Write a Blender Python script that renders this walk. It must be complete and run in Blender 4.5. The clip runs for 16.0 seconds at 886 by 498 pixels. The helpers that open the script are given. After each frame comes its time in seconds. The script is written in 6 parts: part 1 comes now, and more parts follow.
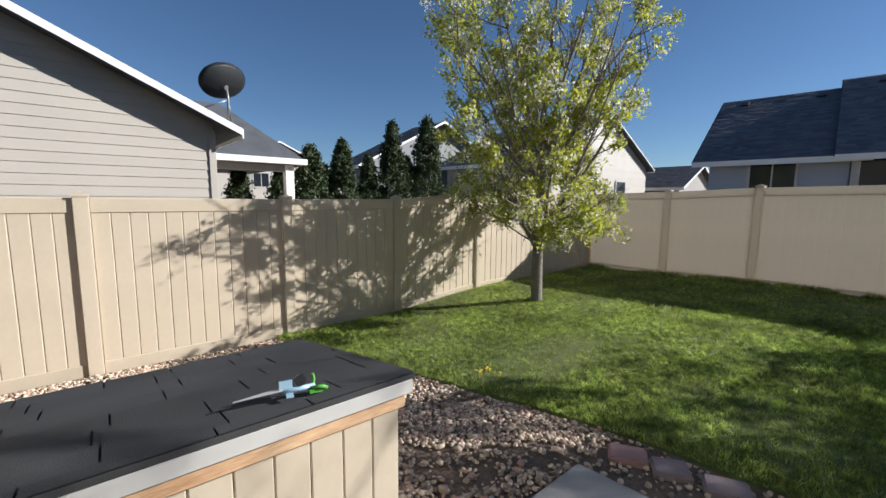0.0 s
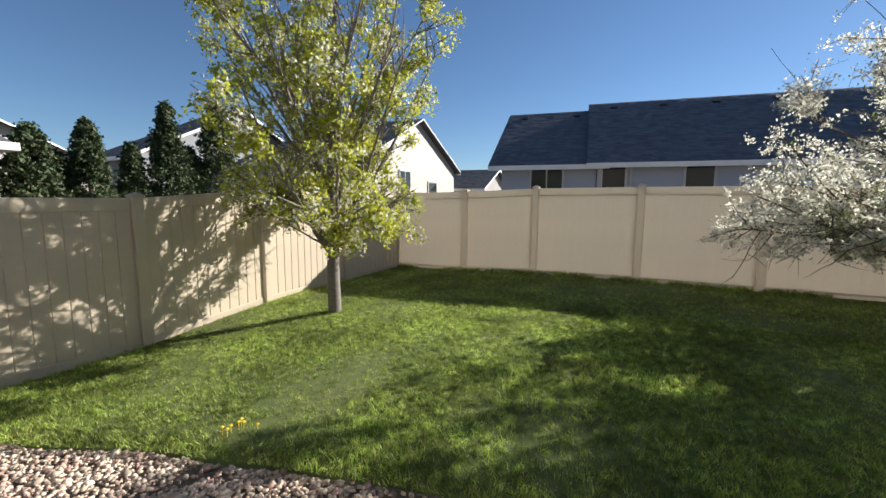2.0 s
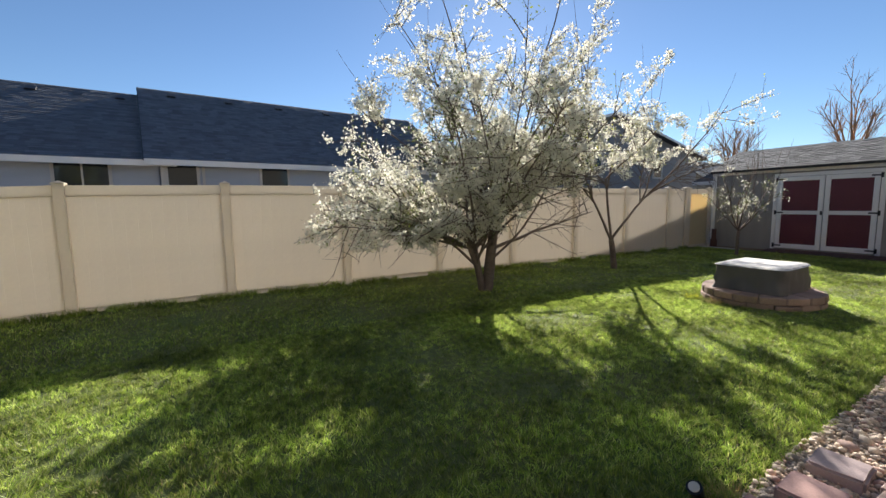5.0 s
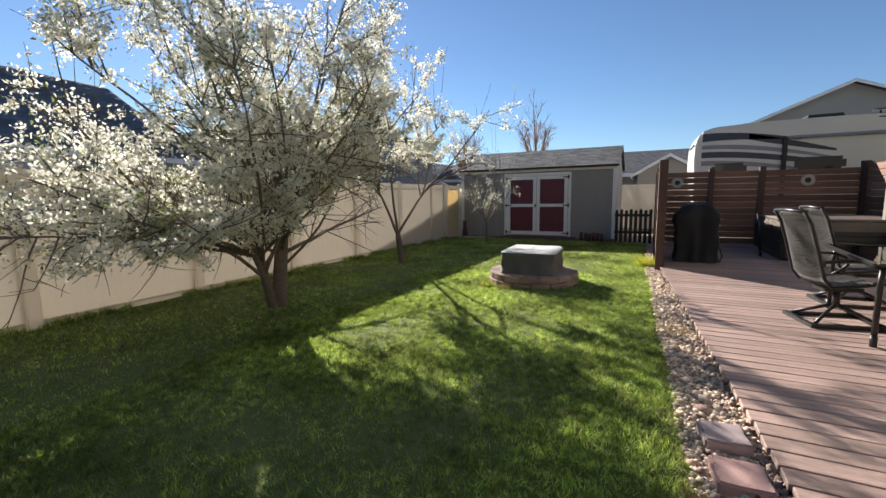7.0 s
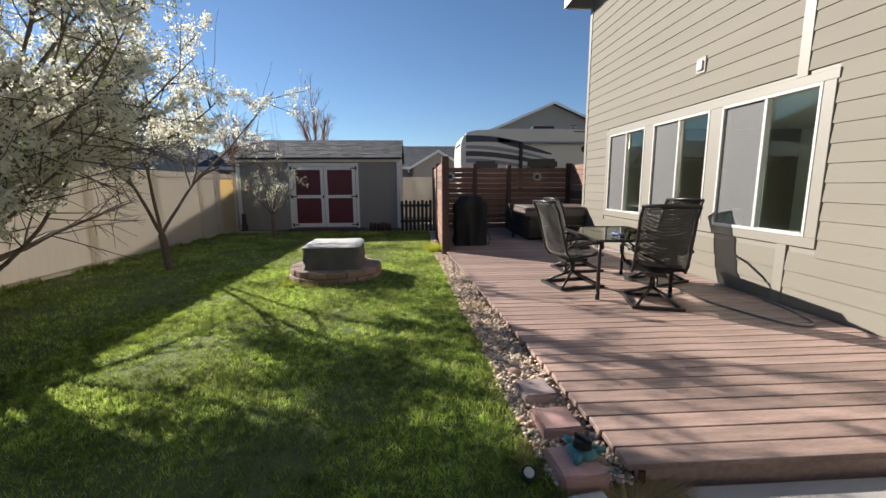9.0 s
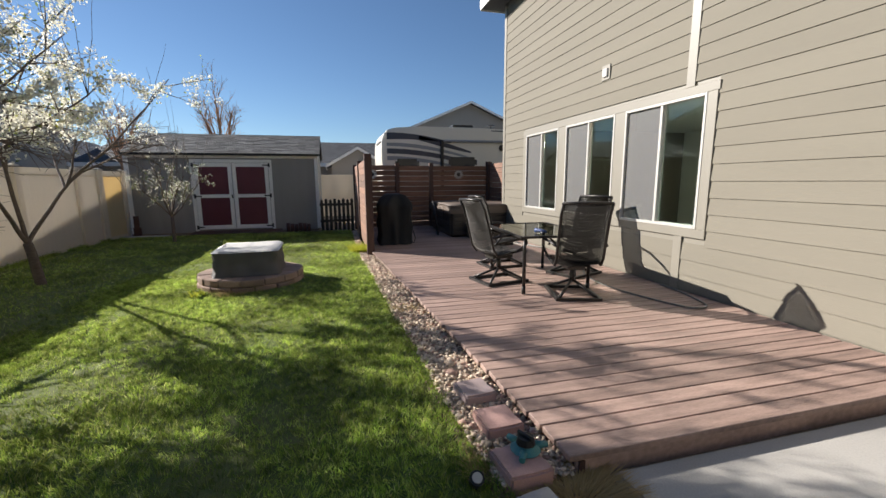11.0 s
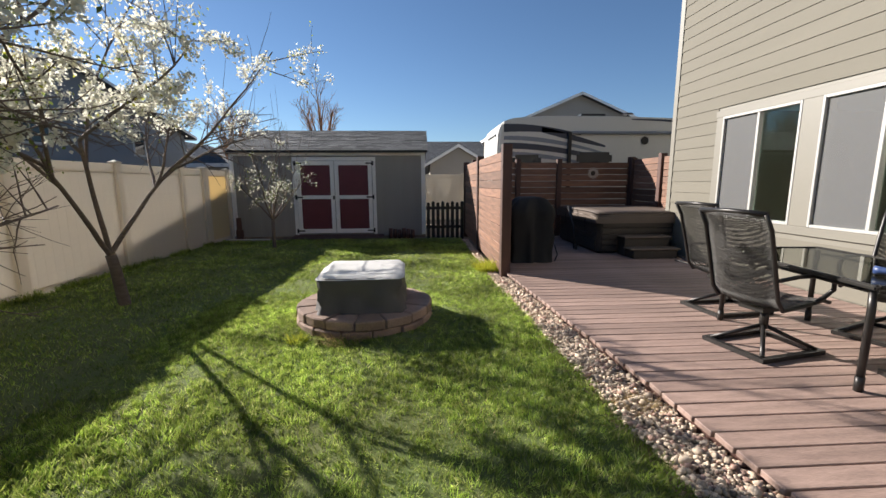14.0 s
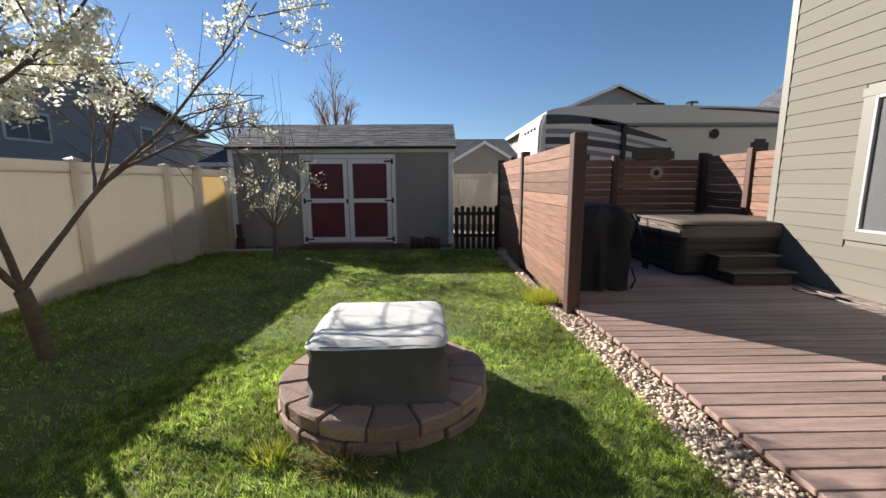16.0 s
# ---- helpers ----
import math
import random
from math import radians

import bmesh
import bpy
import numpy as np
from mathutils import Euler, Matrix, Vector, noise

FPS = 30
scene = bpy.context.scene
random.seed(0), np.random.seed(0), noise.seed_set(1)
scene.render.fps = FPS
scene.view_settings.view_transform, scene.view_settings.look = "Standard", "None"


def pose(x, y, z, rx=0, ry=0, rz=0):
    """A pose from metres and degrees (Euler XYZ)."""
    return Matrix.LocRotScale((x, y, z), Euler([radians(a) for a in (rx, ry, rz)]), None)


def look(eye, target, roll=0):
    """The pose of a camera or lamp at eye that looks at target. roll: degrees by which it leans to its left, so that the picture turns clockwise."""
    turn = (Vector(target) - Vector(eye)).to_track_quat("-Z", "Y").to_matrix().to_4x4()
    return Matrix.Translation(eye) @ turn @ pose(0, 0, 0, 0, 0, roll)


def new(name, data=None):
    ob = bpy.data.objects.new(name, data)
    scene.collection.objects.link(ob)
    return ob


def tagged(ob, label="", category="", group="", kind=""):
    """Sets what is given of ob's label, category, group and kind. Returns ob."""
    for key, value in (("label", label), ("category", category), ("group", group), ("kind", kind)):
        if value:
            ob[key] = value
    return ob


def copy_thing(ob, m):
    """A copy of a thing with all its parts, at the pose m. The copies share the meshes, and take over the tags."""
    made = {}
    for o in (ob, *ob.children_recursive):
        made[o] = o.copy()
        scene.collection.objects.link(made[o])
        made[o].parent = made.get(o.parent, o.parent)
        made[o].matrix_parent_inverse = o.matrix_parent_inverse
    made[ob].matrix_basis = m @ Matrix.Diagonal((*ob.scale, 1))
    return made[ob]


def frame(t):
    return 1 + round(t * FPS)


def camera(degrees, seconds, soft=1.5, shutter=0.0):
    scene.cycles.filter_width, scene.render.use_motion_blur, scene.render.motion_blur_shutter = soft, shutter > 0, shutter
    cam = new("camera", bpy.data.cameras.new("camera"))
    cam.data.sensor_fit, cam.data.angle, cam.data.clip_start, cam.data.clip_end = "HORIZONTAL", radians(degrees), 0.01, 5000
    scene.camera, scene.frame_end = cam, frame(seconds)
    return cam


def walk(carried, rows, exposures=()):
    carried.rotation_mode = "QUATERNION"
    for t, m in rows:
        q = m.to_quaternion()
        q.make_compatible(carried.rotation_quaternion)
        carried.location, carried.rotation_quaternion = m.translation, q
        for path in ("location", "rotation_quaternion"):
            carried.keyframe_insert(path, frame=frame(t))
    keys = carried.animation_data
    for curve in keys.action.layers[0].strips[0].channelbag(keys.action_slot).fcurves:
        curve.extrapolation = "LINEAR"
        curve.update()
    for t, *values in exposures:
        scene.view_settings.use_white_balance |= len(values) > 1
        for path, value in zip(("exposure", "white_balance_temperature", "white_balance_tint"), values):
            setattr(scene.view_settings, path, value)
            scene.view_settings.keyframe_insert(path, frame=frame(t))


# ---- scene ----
cam = camera(94.7, 16.0)
PATH = [
    (0, (0.457, -0.102, 1.504), (-1.063, 1.175, 1.263), 0.5),
    (0.5, (0.467, 0.061, 1.516), (-0.937, 1.465, 1.275), 0.5),
    (1, (0.517, 0.298, 1.505), (-0.746, 1.83, 1.267), 0.4),
    (1.5, (0.533, 0.496, 1.484), (-0.555, 2.157, 1.248), 0.4),
    (2, (0.401, 0.719, 1.498), (-0.467, 2.506, 1.264), 0.5),
    (2.5, (0.342, 0.944, 1.479), (-0.275, 2.833, 1.252), 0.3),
    (3, (0.305, 1.201, 1.47), (-0.023, 3.161, 1.248), 0.2),
    (3.5, (0.291, 1.381, 1.442), (0.271, 3.369, 1.222), -0.5),
    (4, (0.199, 1.547, 1.431), (0.521, 3.51, 1.216), -0.3),
    (4.5, (0.19, 1.697, 1.428), (0.851, 3.573, 1.217), -0.2),
    (4.7, (0.21, 1.765, 1.446), (0.994, 3.593, 1.232), -0.5),
    (6.8, (0.356, 2.995, 1.392), (2.069, 3.998, 1.147), -0.9),
    (7, (0.367, 3.076, 1.418), (2.137, 3.972, 1.163), -0.9),
    (7.5, (0.436, 3.266, 1.413), (2.32, 3.88, 1.143), -0.5),
    (8, (0.434, 3.391, 1.456), (2.384, 3.726, 1.166), -0.4),
    (8.5, (0.438, 3.435, 1.454), (2.413, 3.525, 1.15), -0.4),
    (9, (0.416, 3.432, 1.452), (2.388, 3.313, 1.139), -0.3),
    (9.5, (0.385, 3.412, 1.454), (2.338, 3.121, 1.136), -0.3),
    (9.7, (0.383, 3.414, 1.449), (2.326, 3.063, 1.131), -0.2),
    (11.8, (0.919, 3.681, 1.476), (2.827, 3.178, 1.148), -0.4),
    (12, (1.071, 3.748, 1.456), (2.987, 3.275, 1.131), -0.3),
    (12.5, (1.449, 3.901, 1.466), (3.385, 3.517, 1.144), -0.1),
    (13, (1.842, 3.947, 1.454), (3.796, 3.664, 1.132), -0.3),
    (13.5, (2.232, 4.041, 1.443), (4.197, 3.85, 1.121), -0.3),
    (14, (2.648, 4.163, 1.448), (4.619, 4.052, 1.128), -0.3),
    (14.5, (3.087, 4.228, 1.475), (5.06, 4.18, 1.153), -0.2),
    (15, (3.494, 4.306, 1.464), (5.468, 4.297, 1.143), -0.2),
    (15.5, (3.884, 4.377, 1.475), (5.858, 4.371, 1.155), -0.3),
    (16, (4.268, 4.395, 1.491), (6.241, 4.364, 1.169), -0.3),
]
walk(cam, [(t, look(eye, target, roll)) for t, eye, target, roll in PATH],
     exposures=((0.0, 0.74, 6000, 10), (1.5, 1.0, 6200, 10), (3.5, 1.28, 6500, 10), (7.0, 1.35, 6500, 10), (9.5, 1.15, 6500, 10), (12.0, 1.1, 6500, 10), (16.0, 1.18, 6450, 10)))

# ---- light ----
SUN = Vector((0.555, 0.722, 0.415)).normalized()
world = bpy.data.worlds.new("sky")
scene.world = world
world.use_nodes = True
wn = world.node_tree.nodes
sky = wn.new("ShaderNodeTexSky")
sky.sky_type, sky.sun_disc = "NISHITA", False
sky.sun_elevation, sky.sun_rotation = radians(24.5), math.atan2(SUN.x, SUN.y)
sky.altitude, sky.air_density, sky.dust_density, sky.ozone_density = 800, 1.0, 0.1, 4.6
wn["Background"].inputs[1].default_value = 0.052
world.node_tree.links.new(sky.outputs[0], wn["Background"].inputs[0])
sun = new("sun", bpy.data.lights.new("sun", "SUN"))
sun.data.energy, sun.data.angle, sun.data.color = 5.0, radians(0.5), (1.0, 0.935, 0.86)
sun.matrix_world = look((0, 0, 20), Vector((0, 0, 20)) - SUN)

# ---- materials ----
def shader(name):
    m = bpy.data.materials.new(name)
    m.use_nodes = True
    return m, m.node_tree.nodes, m.node_tree.links, m.node_tree.nodes["Principled BSDF"]


def mat(name, color, rough=0.6, vary=0.25, scale=6.0, fine=60.0, bump=0.15, metal=0.0, stretch=(1, 1, 1),
        piece=0.0, island=0.0, second=None, spec=0.5, dist=0.01, glow=0.0):
    """A painted, grained or dirty surface: colour varied at two scales, per piece and per island, with fine relief."""
    m, n, l, b = shader(name)
    co = n.new("ShaderNodeTexCoord")
    mp = n.new("ShaderNodeMapping")
    mp.inputs["Scale"].default_value = stretch
    l.new(co.outputs["Object"], mp.inputs[0])
    big, small = n.new("ShaderNodeTexNoise"), n.new("ShaderNodeTexNoise")
    for t, s, d in ((big, scale, 4.0), (small, fine, 6.0)):
        t.inputs["Scale"].default_value, t.inputs["Detail"].default_value = s, d
        l.new(mp.outputs[0], t.inputs["Vector"])
    mix = n.new("ShaderNodeMix")
    mix.data_type = "RGBA"
    c = Vector(color)
    two = Vector(second) if second else c * (1 - vary)
    mix.inputs[6].default_value = (*(c * (1 + vary * 0.4)), 1)
    mix.inputs[7].default_value = (*two, 1)
    add = n.new("ShaderNodeMath")
    add.operation = "MULTIPLY_ADD"
    l.new(big.outputs["Fac"], add.inputs[0])
    add.inputs[1].default_value = 1.5
    sub = n.new("ShaderNodeMath")
    sub.operation = "MULTIPLY_ADD"
    l.new(small.outputs["Fac"], sub.inputs[0])
    sub.inputs[1].default_value, sub.inputs[2].default_value = 0.9, -0.7
    l.new(sub.outputs[0], add.inputs[2])
    add.use_clamp = True
    l.new(add.outputs[0], mix.inputs[0])
    out = mix.outputs[2]
    for amount, node, socket in ((piece, "ShaderNodeObjectInfo", "Random"), (island, "ShaderNodeNewGeometry", "Random Per Island")):
        if amount:
            src = n.new(node)
            hsv = n.new("ShaderNodeHueSaturation")
            val = n.new("ShaderNodeMapRange")
            val.inputs[3].default_value, val.inputs[4].default_value = 1 - amount, 1 + amount
            l.new(src.outputs[socket], val.inputs[0])
            l.new(val.outputs[0], hsv.inputs["Value"])
            l.new(out, hsv.inputs["Color"])
            out = hsv.outputs[0]
    l.new(out, b.inputs["Base Color"])
    b.inputs["Roughness"].default_value, b.inputs["Metallic"].default_value = rough, metal
    b.inputs["Specular IOR Level"].default_value = spec
    if bump:
        bp = n.new("ShaderNodeBump")
        bp.inputs["Strength"].default_value, bp.inputs["Distance"].default_value = bump, dist
        l.new(small.outputs["Fac"], bp.inputs["Height"])
        l.new(bp.outputs[0], b.inputs["Normal"])
    if glow:
        # thin plastic lets a share of the light through
        tr, mx = n.new("ShaderNodeBsdfTranslucent"), n.new("ShaderNodeMixShader")
        tr.inputs[0].default_value = (0.88, 0.85, 0.79, 1)
        mx.inputs[0].default_value = glow
        l.new(b.outputs[0], mx.inputs[1])
        l.new(tr.outputs[0], mx.inputs[2])
        l.new(mx.outputs[0], n["Material Output"].inputs[0])
    return m


def leafy(name, colors, through_=0.45, rough=0.5, mottle=0.0):
    """Leaves, petals and grass: hue by island between several colours, letting light through."""
    m, n, l, b = shader(name)
    geo = n.new("ShaderNodeNewGeometry")
    ramp = n.new("ShaderNodeValToRGB")
    ramp.color_ramp.interpolation = "LINEAR"
    e = ramp.color_ramp.elements
    while len(e) < len(colors):
        e.new(0.5)
    for i, c in enumerate(colors):
        e[i].position, e[i].color = i / (len(colors) - 1), (*c, 1)
    l.new(geo.outputs["Random Per Island"], ramp.inputs[0])
    out = ramp.outputs[0]
    if mottle:
        co = n.new("ShaderNodeTexCoord")
        for s, a in ((1.3, mottle * 0.8), (14.0, mottle)):
            nz, rg, hs = n.new("ShaderNodeTexNoise"), n.new("ShaderNodeMapRange"), n.new("ShaderNodeHueSaturation")
            nz.inputs["Scale"].default_value, nz.inputs["Detail"].default_value = s, 3.0
            rg.inputs[1].default_value, rg.inputs[2].default_value = 0.3, 0.7
            rg.inputs[3].default_value, rg.inputs[4].default_value = 1 - a, 1 + a
            l.new(co.outputs["Object"], nz.inputs["Vector"])
            l.new(nz.outputs["Fac"], rg.inputs[0])
            l.new(rg.outputs[0], hs.inputs["Value"])
            l.new(out, hs.inputs["Color"])
            out = hs.outputs[0]
    l.new(out, b.inputs["Base Color"])
    b.inputs["Roughness"].default_value = rough
    b.inputs["Specular IOR Level"].default_value = 0.3
    tr = n.new("ShaderNodeBsdfTranslucent")
    l.new(out, tr.inputs[0])
    mx = n.new("ShaderNodeMixShader")
    mx.inputs[0].default_value = through_
    l.new(b.outputs[0], mx.inputs[1])
    l.new(tr.outputs[0], mx.inputs[2])
    l.new(mx.outputs[0], n["Material Output"].inputs[0])
    return m


VINYL = mat("tan_vinyl", (0.66, 0.565, 0.425), 0.45, 0.12, 1.5, 30, 0.04, piece=0.008, glow=0.29)
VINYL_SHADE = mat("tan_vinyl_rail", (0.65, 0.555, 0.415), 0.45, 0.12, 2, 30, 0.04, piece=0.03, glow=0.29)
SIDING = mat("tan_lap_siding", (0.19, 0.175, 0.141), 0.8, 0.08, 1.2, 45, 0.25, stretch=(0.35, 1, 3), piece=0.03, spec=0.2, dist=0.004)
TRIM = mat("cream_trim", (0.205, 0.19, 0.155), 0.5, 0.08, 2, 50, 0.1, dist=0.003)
WHITE = mat("white_paint", (0.78, 0.77, 0.74), 0.45, 0.1, 3, 40, 0.08, dist=0.003)
FRAME_WHITE = mat("white_window_frame", (0.46, 0.45, 0.42), 0.35, 0.05, 4, 40, 0.0)
GREY_SIDING = mat("blue_grey_siding", (0.36, 0.40, 0.46), 0.6, 0.08, 1, 30, 0.1, stretch=(0.3, 0.3, 3))
PALE_SIDING = mat("off_white_siding", (0.44, 0.405, 0.35), 0.6, 0.08, 1, 30, 0.1, piece=0.03)
TAUPE_SIDING = mat("taupe_siding", (0.30, 0.28, 0.25), 0.6, 0.1, 1, 30, 0.1)
SLATE_SIDING = mat("slate_grey_siding", (0.20, 0.21, 0.22), 0.6, 0.1, 1, 30, 0.1)
SHED_WALL = mat("grey_shed_siding", (0.26, 0.25, 0.232), 0.65, 0.12, 1.5, 40, 0.3, stretch=(1, 3, 0.3), dist=0.004)
RED_PANEL = mat("dark_red_paint", (0.105, 0.014, 0.026), 0.5, 0.2, 3, 50, 0.1, dist=0.004)
SHINGLE = mat("charcoal_shingle", (0.085, 0.09, 0.10), 0.85, 0.35, 2.5, 180, 0.6, piece=0.25, island=0.3)
SHINGLE_BLUE = mat("blue_grey_shingle", (0.135, 0.145, 0.165), 0.85, 0.3, 2.5, 120, 0.5, piece=0.2, island=0.25)
SHINGLE_GREY = mat("weathered_grey_shingle", (0.15, 0.148, 0.14), 0.85, 0.35, 2.5, 180, 0.6, piece=0.25, island=0.35)
DECKWOOD = mat("brown_deck_stain", (0.37, 0.255, 0.21), 0.66, 0.6, 2.2, 34, 0.5, stretch=(7, 0.7, 1), piece=0.2, dist=0.004)
CEDAR = mat("red_brown_cedar", (0.235, 0.118, 0.072), 0.65, 0.7, 2.2, 22, 0.7, stretch=(0.8, 0.8, 7), piece=0.36, dist=0.004)
CEDAR_DARK = mat("dark_stained_post", (0.085, 0.038, 0.028), 0.6, 0.4, 2, 30, 0.4, stretch=(6, 6, 0.6), piece=0.15, dist=0.004)
PINE = mat("bare_pine_board", (0.58, 0.41, 0.24), 0.65, 0.4, 4, 24, 0.4, stretch=(7, 0.9, 7), second=(0.30, 0.15, 0.07), dist=0.003)
CONCRETE = mat("pale_concrete", (0.44, 0.42, 0.39), 0.85, 0.25, 0.9, 90, 0.4, dist=0.004)
SOIL = mat("brown_soil", (0.24, 0.18, 0.13), 0.95, 0.45, 2.5, 50, 0.9, dist=0.03)
TURF = mat("turf", (0.085, 0.13, 0.028), 0.95, 0.5, 1.1, 70, 0.5, second=(0.13, 0.125, 0.045), dist=0.02)
WALLSTONE = mat("tan_red_wall_block", (0.34, 0.235, 0.185), 0.9, 0.4, 3, 60, 0.8, piece=0.28, dist=0.008)
PEBBLE = mat("river_pebble", (0.60, 0.48, 0.36), 0.75, 0.3, 30, 200, 0.3, island=0.55)
PEBBLE_RED = mat("reddish_river_pebble", (0.42, 0.27, 0.21), 0.75, 0.3, 30, 200, 0.3, island=0.5)
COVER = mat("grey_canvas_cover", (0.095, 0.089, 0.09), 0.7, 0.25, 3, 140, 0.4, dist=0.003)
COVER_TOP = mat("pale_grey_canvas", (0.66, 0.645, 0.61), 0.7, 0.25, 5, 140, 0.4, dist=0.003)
BLACK_CLOTH = mat("black_vinyl_cover", (0.012, 0.012, 0.013), 0.75, 0.3, 4, 90, 0.3, dist=0.004)
BLACK = mat("black_metal", (0.018, 0.018, 0.02), 0.42, 0.2, 4, 60, 0.1, metal=0.3)
BRONZE = mat("dark_bronze_frame", (0.045, 0.042, 0.04), 0.38, 0.2, 6, 60, 0.05, metal=0.6)
TUB = mat("espresso_tub_panel", (0.045, 0.036, 0.03), 0.5, 0.2, 4, 50, 0.15)
TUBLID = mat("brown_spa_cover", (0.13, 0.10, 0.08), 0.5, 0.2, 4, 60, 0.25, dist=0.006)
RVWHITE = mat("white_gelcoat", (0.66, 0.64, 0.58), 0.3, 0.06, 1, 20, 0.0)
RVBLUE = mat("navy_decal", (0.02, 0.028, 0.055), 0.3, 0.1, 2, 20, 0.0)
RVGREY = mat("grey_decal", (0.22, 0.24, 0.27), 0.3, 0.1, 2, 20, 0.0)
DARKGLASS = mat("tinted_window", (0.02, 0.024, 0.03), 0.06, 0.1, 1, 10, 0.0)
BARK = mat("grey_brown_bark", (0.17, 0.13, 0.105), 0.9, 0.45, 12, 70, 0.9, stretch=(1, 1, 3), dist=0.008)
BARK_GREY = mat("grey_bark", (0.23, 0.20, 0.175), 0.9, 0.45, 12, 70, 0.9, stretch=(1, 1, 3), dist=0.008)
# tan twigs pushed towards orange: warm sunlight is mixed into the colour
TWIG = mat("sunlit_tan_twig", (0.42, 0.24, 0.13), 0.9, 0.3, 8, 50, 0.2)
DISHGREY = mat("dark_grey_dish", (0.055, 0.06, 0.065), 0.5, 0.15, 3, 40, 0.05)
STEEL = mat("galvanised_steel", (0.38, 0.38, 0.38), 0.4, 0.15, 8, 60, 0.05, metal=0.8)
INNER = mat("interior_paint", (0.72, 0.72, 0.68), 0.8, 0.1, 1, 20, 0.0)
SOFA = mat("sage_green_upholstery", (0.16, 0.22, 0.15), 0.9, 0.2, 4, 90, 0.2)
CURTAIN = mat("pale_teal_curtain", (0.30, 0.42, 0.37), 0.85, 0.15, 6, 60, 0.1)
HOSE = mat("grey_rubber_hose", (0.20, 0.19, 0.17), 0.5, 0.2, 8, 60, 0.05)
TEAL = mat("teal_plastic", (0.05, 0.20, 0.20), 0.4, 0.15, 6, 40, 0.05)
GREEN_TOY = mat("bright_green_plastic", (0.10, 0.36, 0.05), 0.35, 0.1, 6, 40, 0.0)
BLUE_TOY = mat("pale_blue_plastic", (0.30, 0.45, 0.55), 0.25, 0.1, 6, 40, 0.0)
LEAF_SPRING = leafy("spring_leaf", [(0.27, 0.33, 0.035), (0.44, 0.47, 0.045), (0.54, 0.52, 0.07), (0.30, 0.35, 0.045)], 0.56)
PETAL = leafy("white_petal", [(0.78, 0.75, 0.62), (0.84, 0.82, 0.72), (0.72, 0.70, 0.56)], 0.5)
LEAF_DARK = leafy("olive_leaf", [(0.12, 0.16, 0.035), (0.20, 0.25, 0.06)], 0.45)
NEEDLE = leafy("evergreen_foliage", [(0.03, 0.05, 0.02), (0.05, 0.08, 0.03), (0.09, 0.10, 0.045)], 0.15, 0.7)
GRASS = leafy("grass_blade", [(0.135, 0.215, 0.034), (0.245, 0.35, 0.052), (0.40, 0.46, 0.095), (0.18, 0.285, 0.044), (0.57, 0.56, 0.23)], 0.48, 0.5, 0.6)
STRAW = leafy("dry_straw", [(0.40, 0.30, 0.14), (0.50, 0.38, 0.19)], 0.3)


def glassy(name, tint, ior=1.45):
    """Clear glass slab: refraction and mirror reflection."""
    m, n, l, b = shader(name)
    n.remove(b)
    gl = n.new("ShaderNodeBsdfGlass")
    gl.inputs["Color"].default_value = (*tint, 1)
    gl.inputs["Roughness"].default_value, gl.inputs["IOR"].default_value = 0.0, ior
    l.new(gl.outputs[0], n["Material Output"].inputs[0])
    return m


GLASS = glassy("window_glass", (0.84, 0.93, 0.91))
TABLE_GLASS = glassy("table_glass", (0.62, 0.62, 0.58))


def meshy(name, color, holes):
    """Woven mesh: partly open cloth."""
    m, n, l, b = shader(name)
    b.inputs["Base Color"].default_value = (*color, 1)
    b.inputs["Roughness"].default_value = 0.7
    tr, mx = n.new("ShaderNodeBsdfTransparent"), n.new("ShaderNodeMixShader")
    mx.inputs[0].default_value = holes
    l.new(b.outputs[0], mx.inputs[1])
    l.new(tr.outputs[0], mx.inputs[2])
    l.new(mx.outputs[0], n["Material Output"].inputs[0])
    return m


SCREEN = meshy("insect_screen", (0.15, 0.15, 0.15), 0.45)


# ---- builders ----
def thing(name, at, label, category, group="", kind="", turn=0.0):
    ob = new(name)
    ob.empty_display_size = 0.1
    ob.matrix_world = pose(*at, 0, 0, turn)
    return tagged(ob, label, category, group, kind)


def adopt(ob, parent):
    """Parent with the local pose kept as given."""
    if parent:
        ob.parent = parent
    return ob


def mesh_of(name, verts, faces, material, smooth=False):
    me = bpy.data.meshes.new(name)
    me.from_pydata([tuple(v) for v in verts], [], [tuple(f) for f in faces])
    me.materials.append(material)
    if smooth:
        me.polygons.foreach_set("use_smooth", [True] * len(me.polygons))
    me.update()
    return me


def fast_mesh(name, verts, size, material, smooth=False):
    """A mesh of many loose faces, each of size consecutive vertices."""
    verts = np.asarray(verts, dtype=np.float32).reshape(-1, 3)
    n = len(verts)
    me = bpy.data.meshes.new(name)
    me.vertices.add(n)
    me.vertices.foreach_set("co", verts.ravel())
    me.loops.add(n)
    me.loops.foreach_set("vertex_index", np.arange(n, dtype=np.int32))
    me.polygons.add(n // size)
    me.polygons.foreach_set("loop_start", np.arange(0, n, size, dtype=np.int32))
    if smooth:
        me.polygons.foreach_set("use_smooth", np.ones(n // size, dtype=bool))
    me.materials.append(material)
    me.update(calc_edges=True)
    me.validate()
    return me


def part(name, bm, material, parent, label=""):
    """Link a bmesh as one mesh object under a thing or part."""
    me = bpy.data.meshes.new(name)
    bm.to_mesh(me)
    bm.free()
    me.materials.append(material)
    return tagged(adopt(new(name, me), parent), label)


def piece(name, me, parent, m=None, label=""):
    ob = adopt(new(name, me), parent)
    if m is not None:
        ob.matrix_local = m
    return tagged(ob, label)


boxes_made = {}


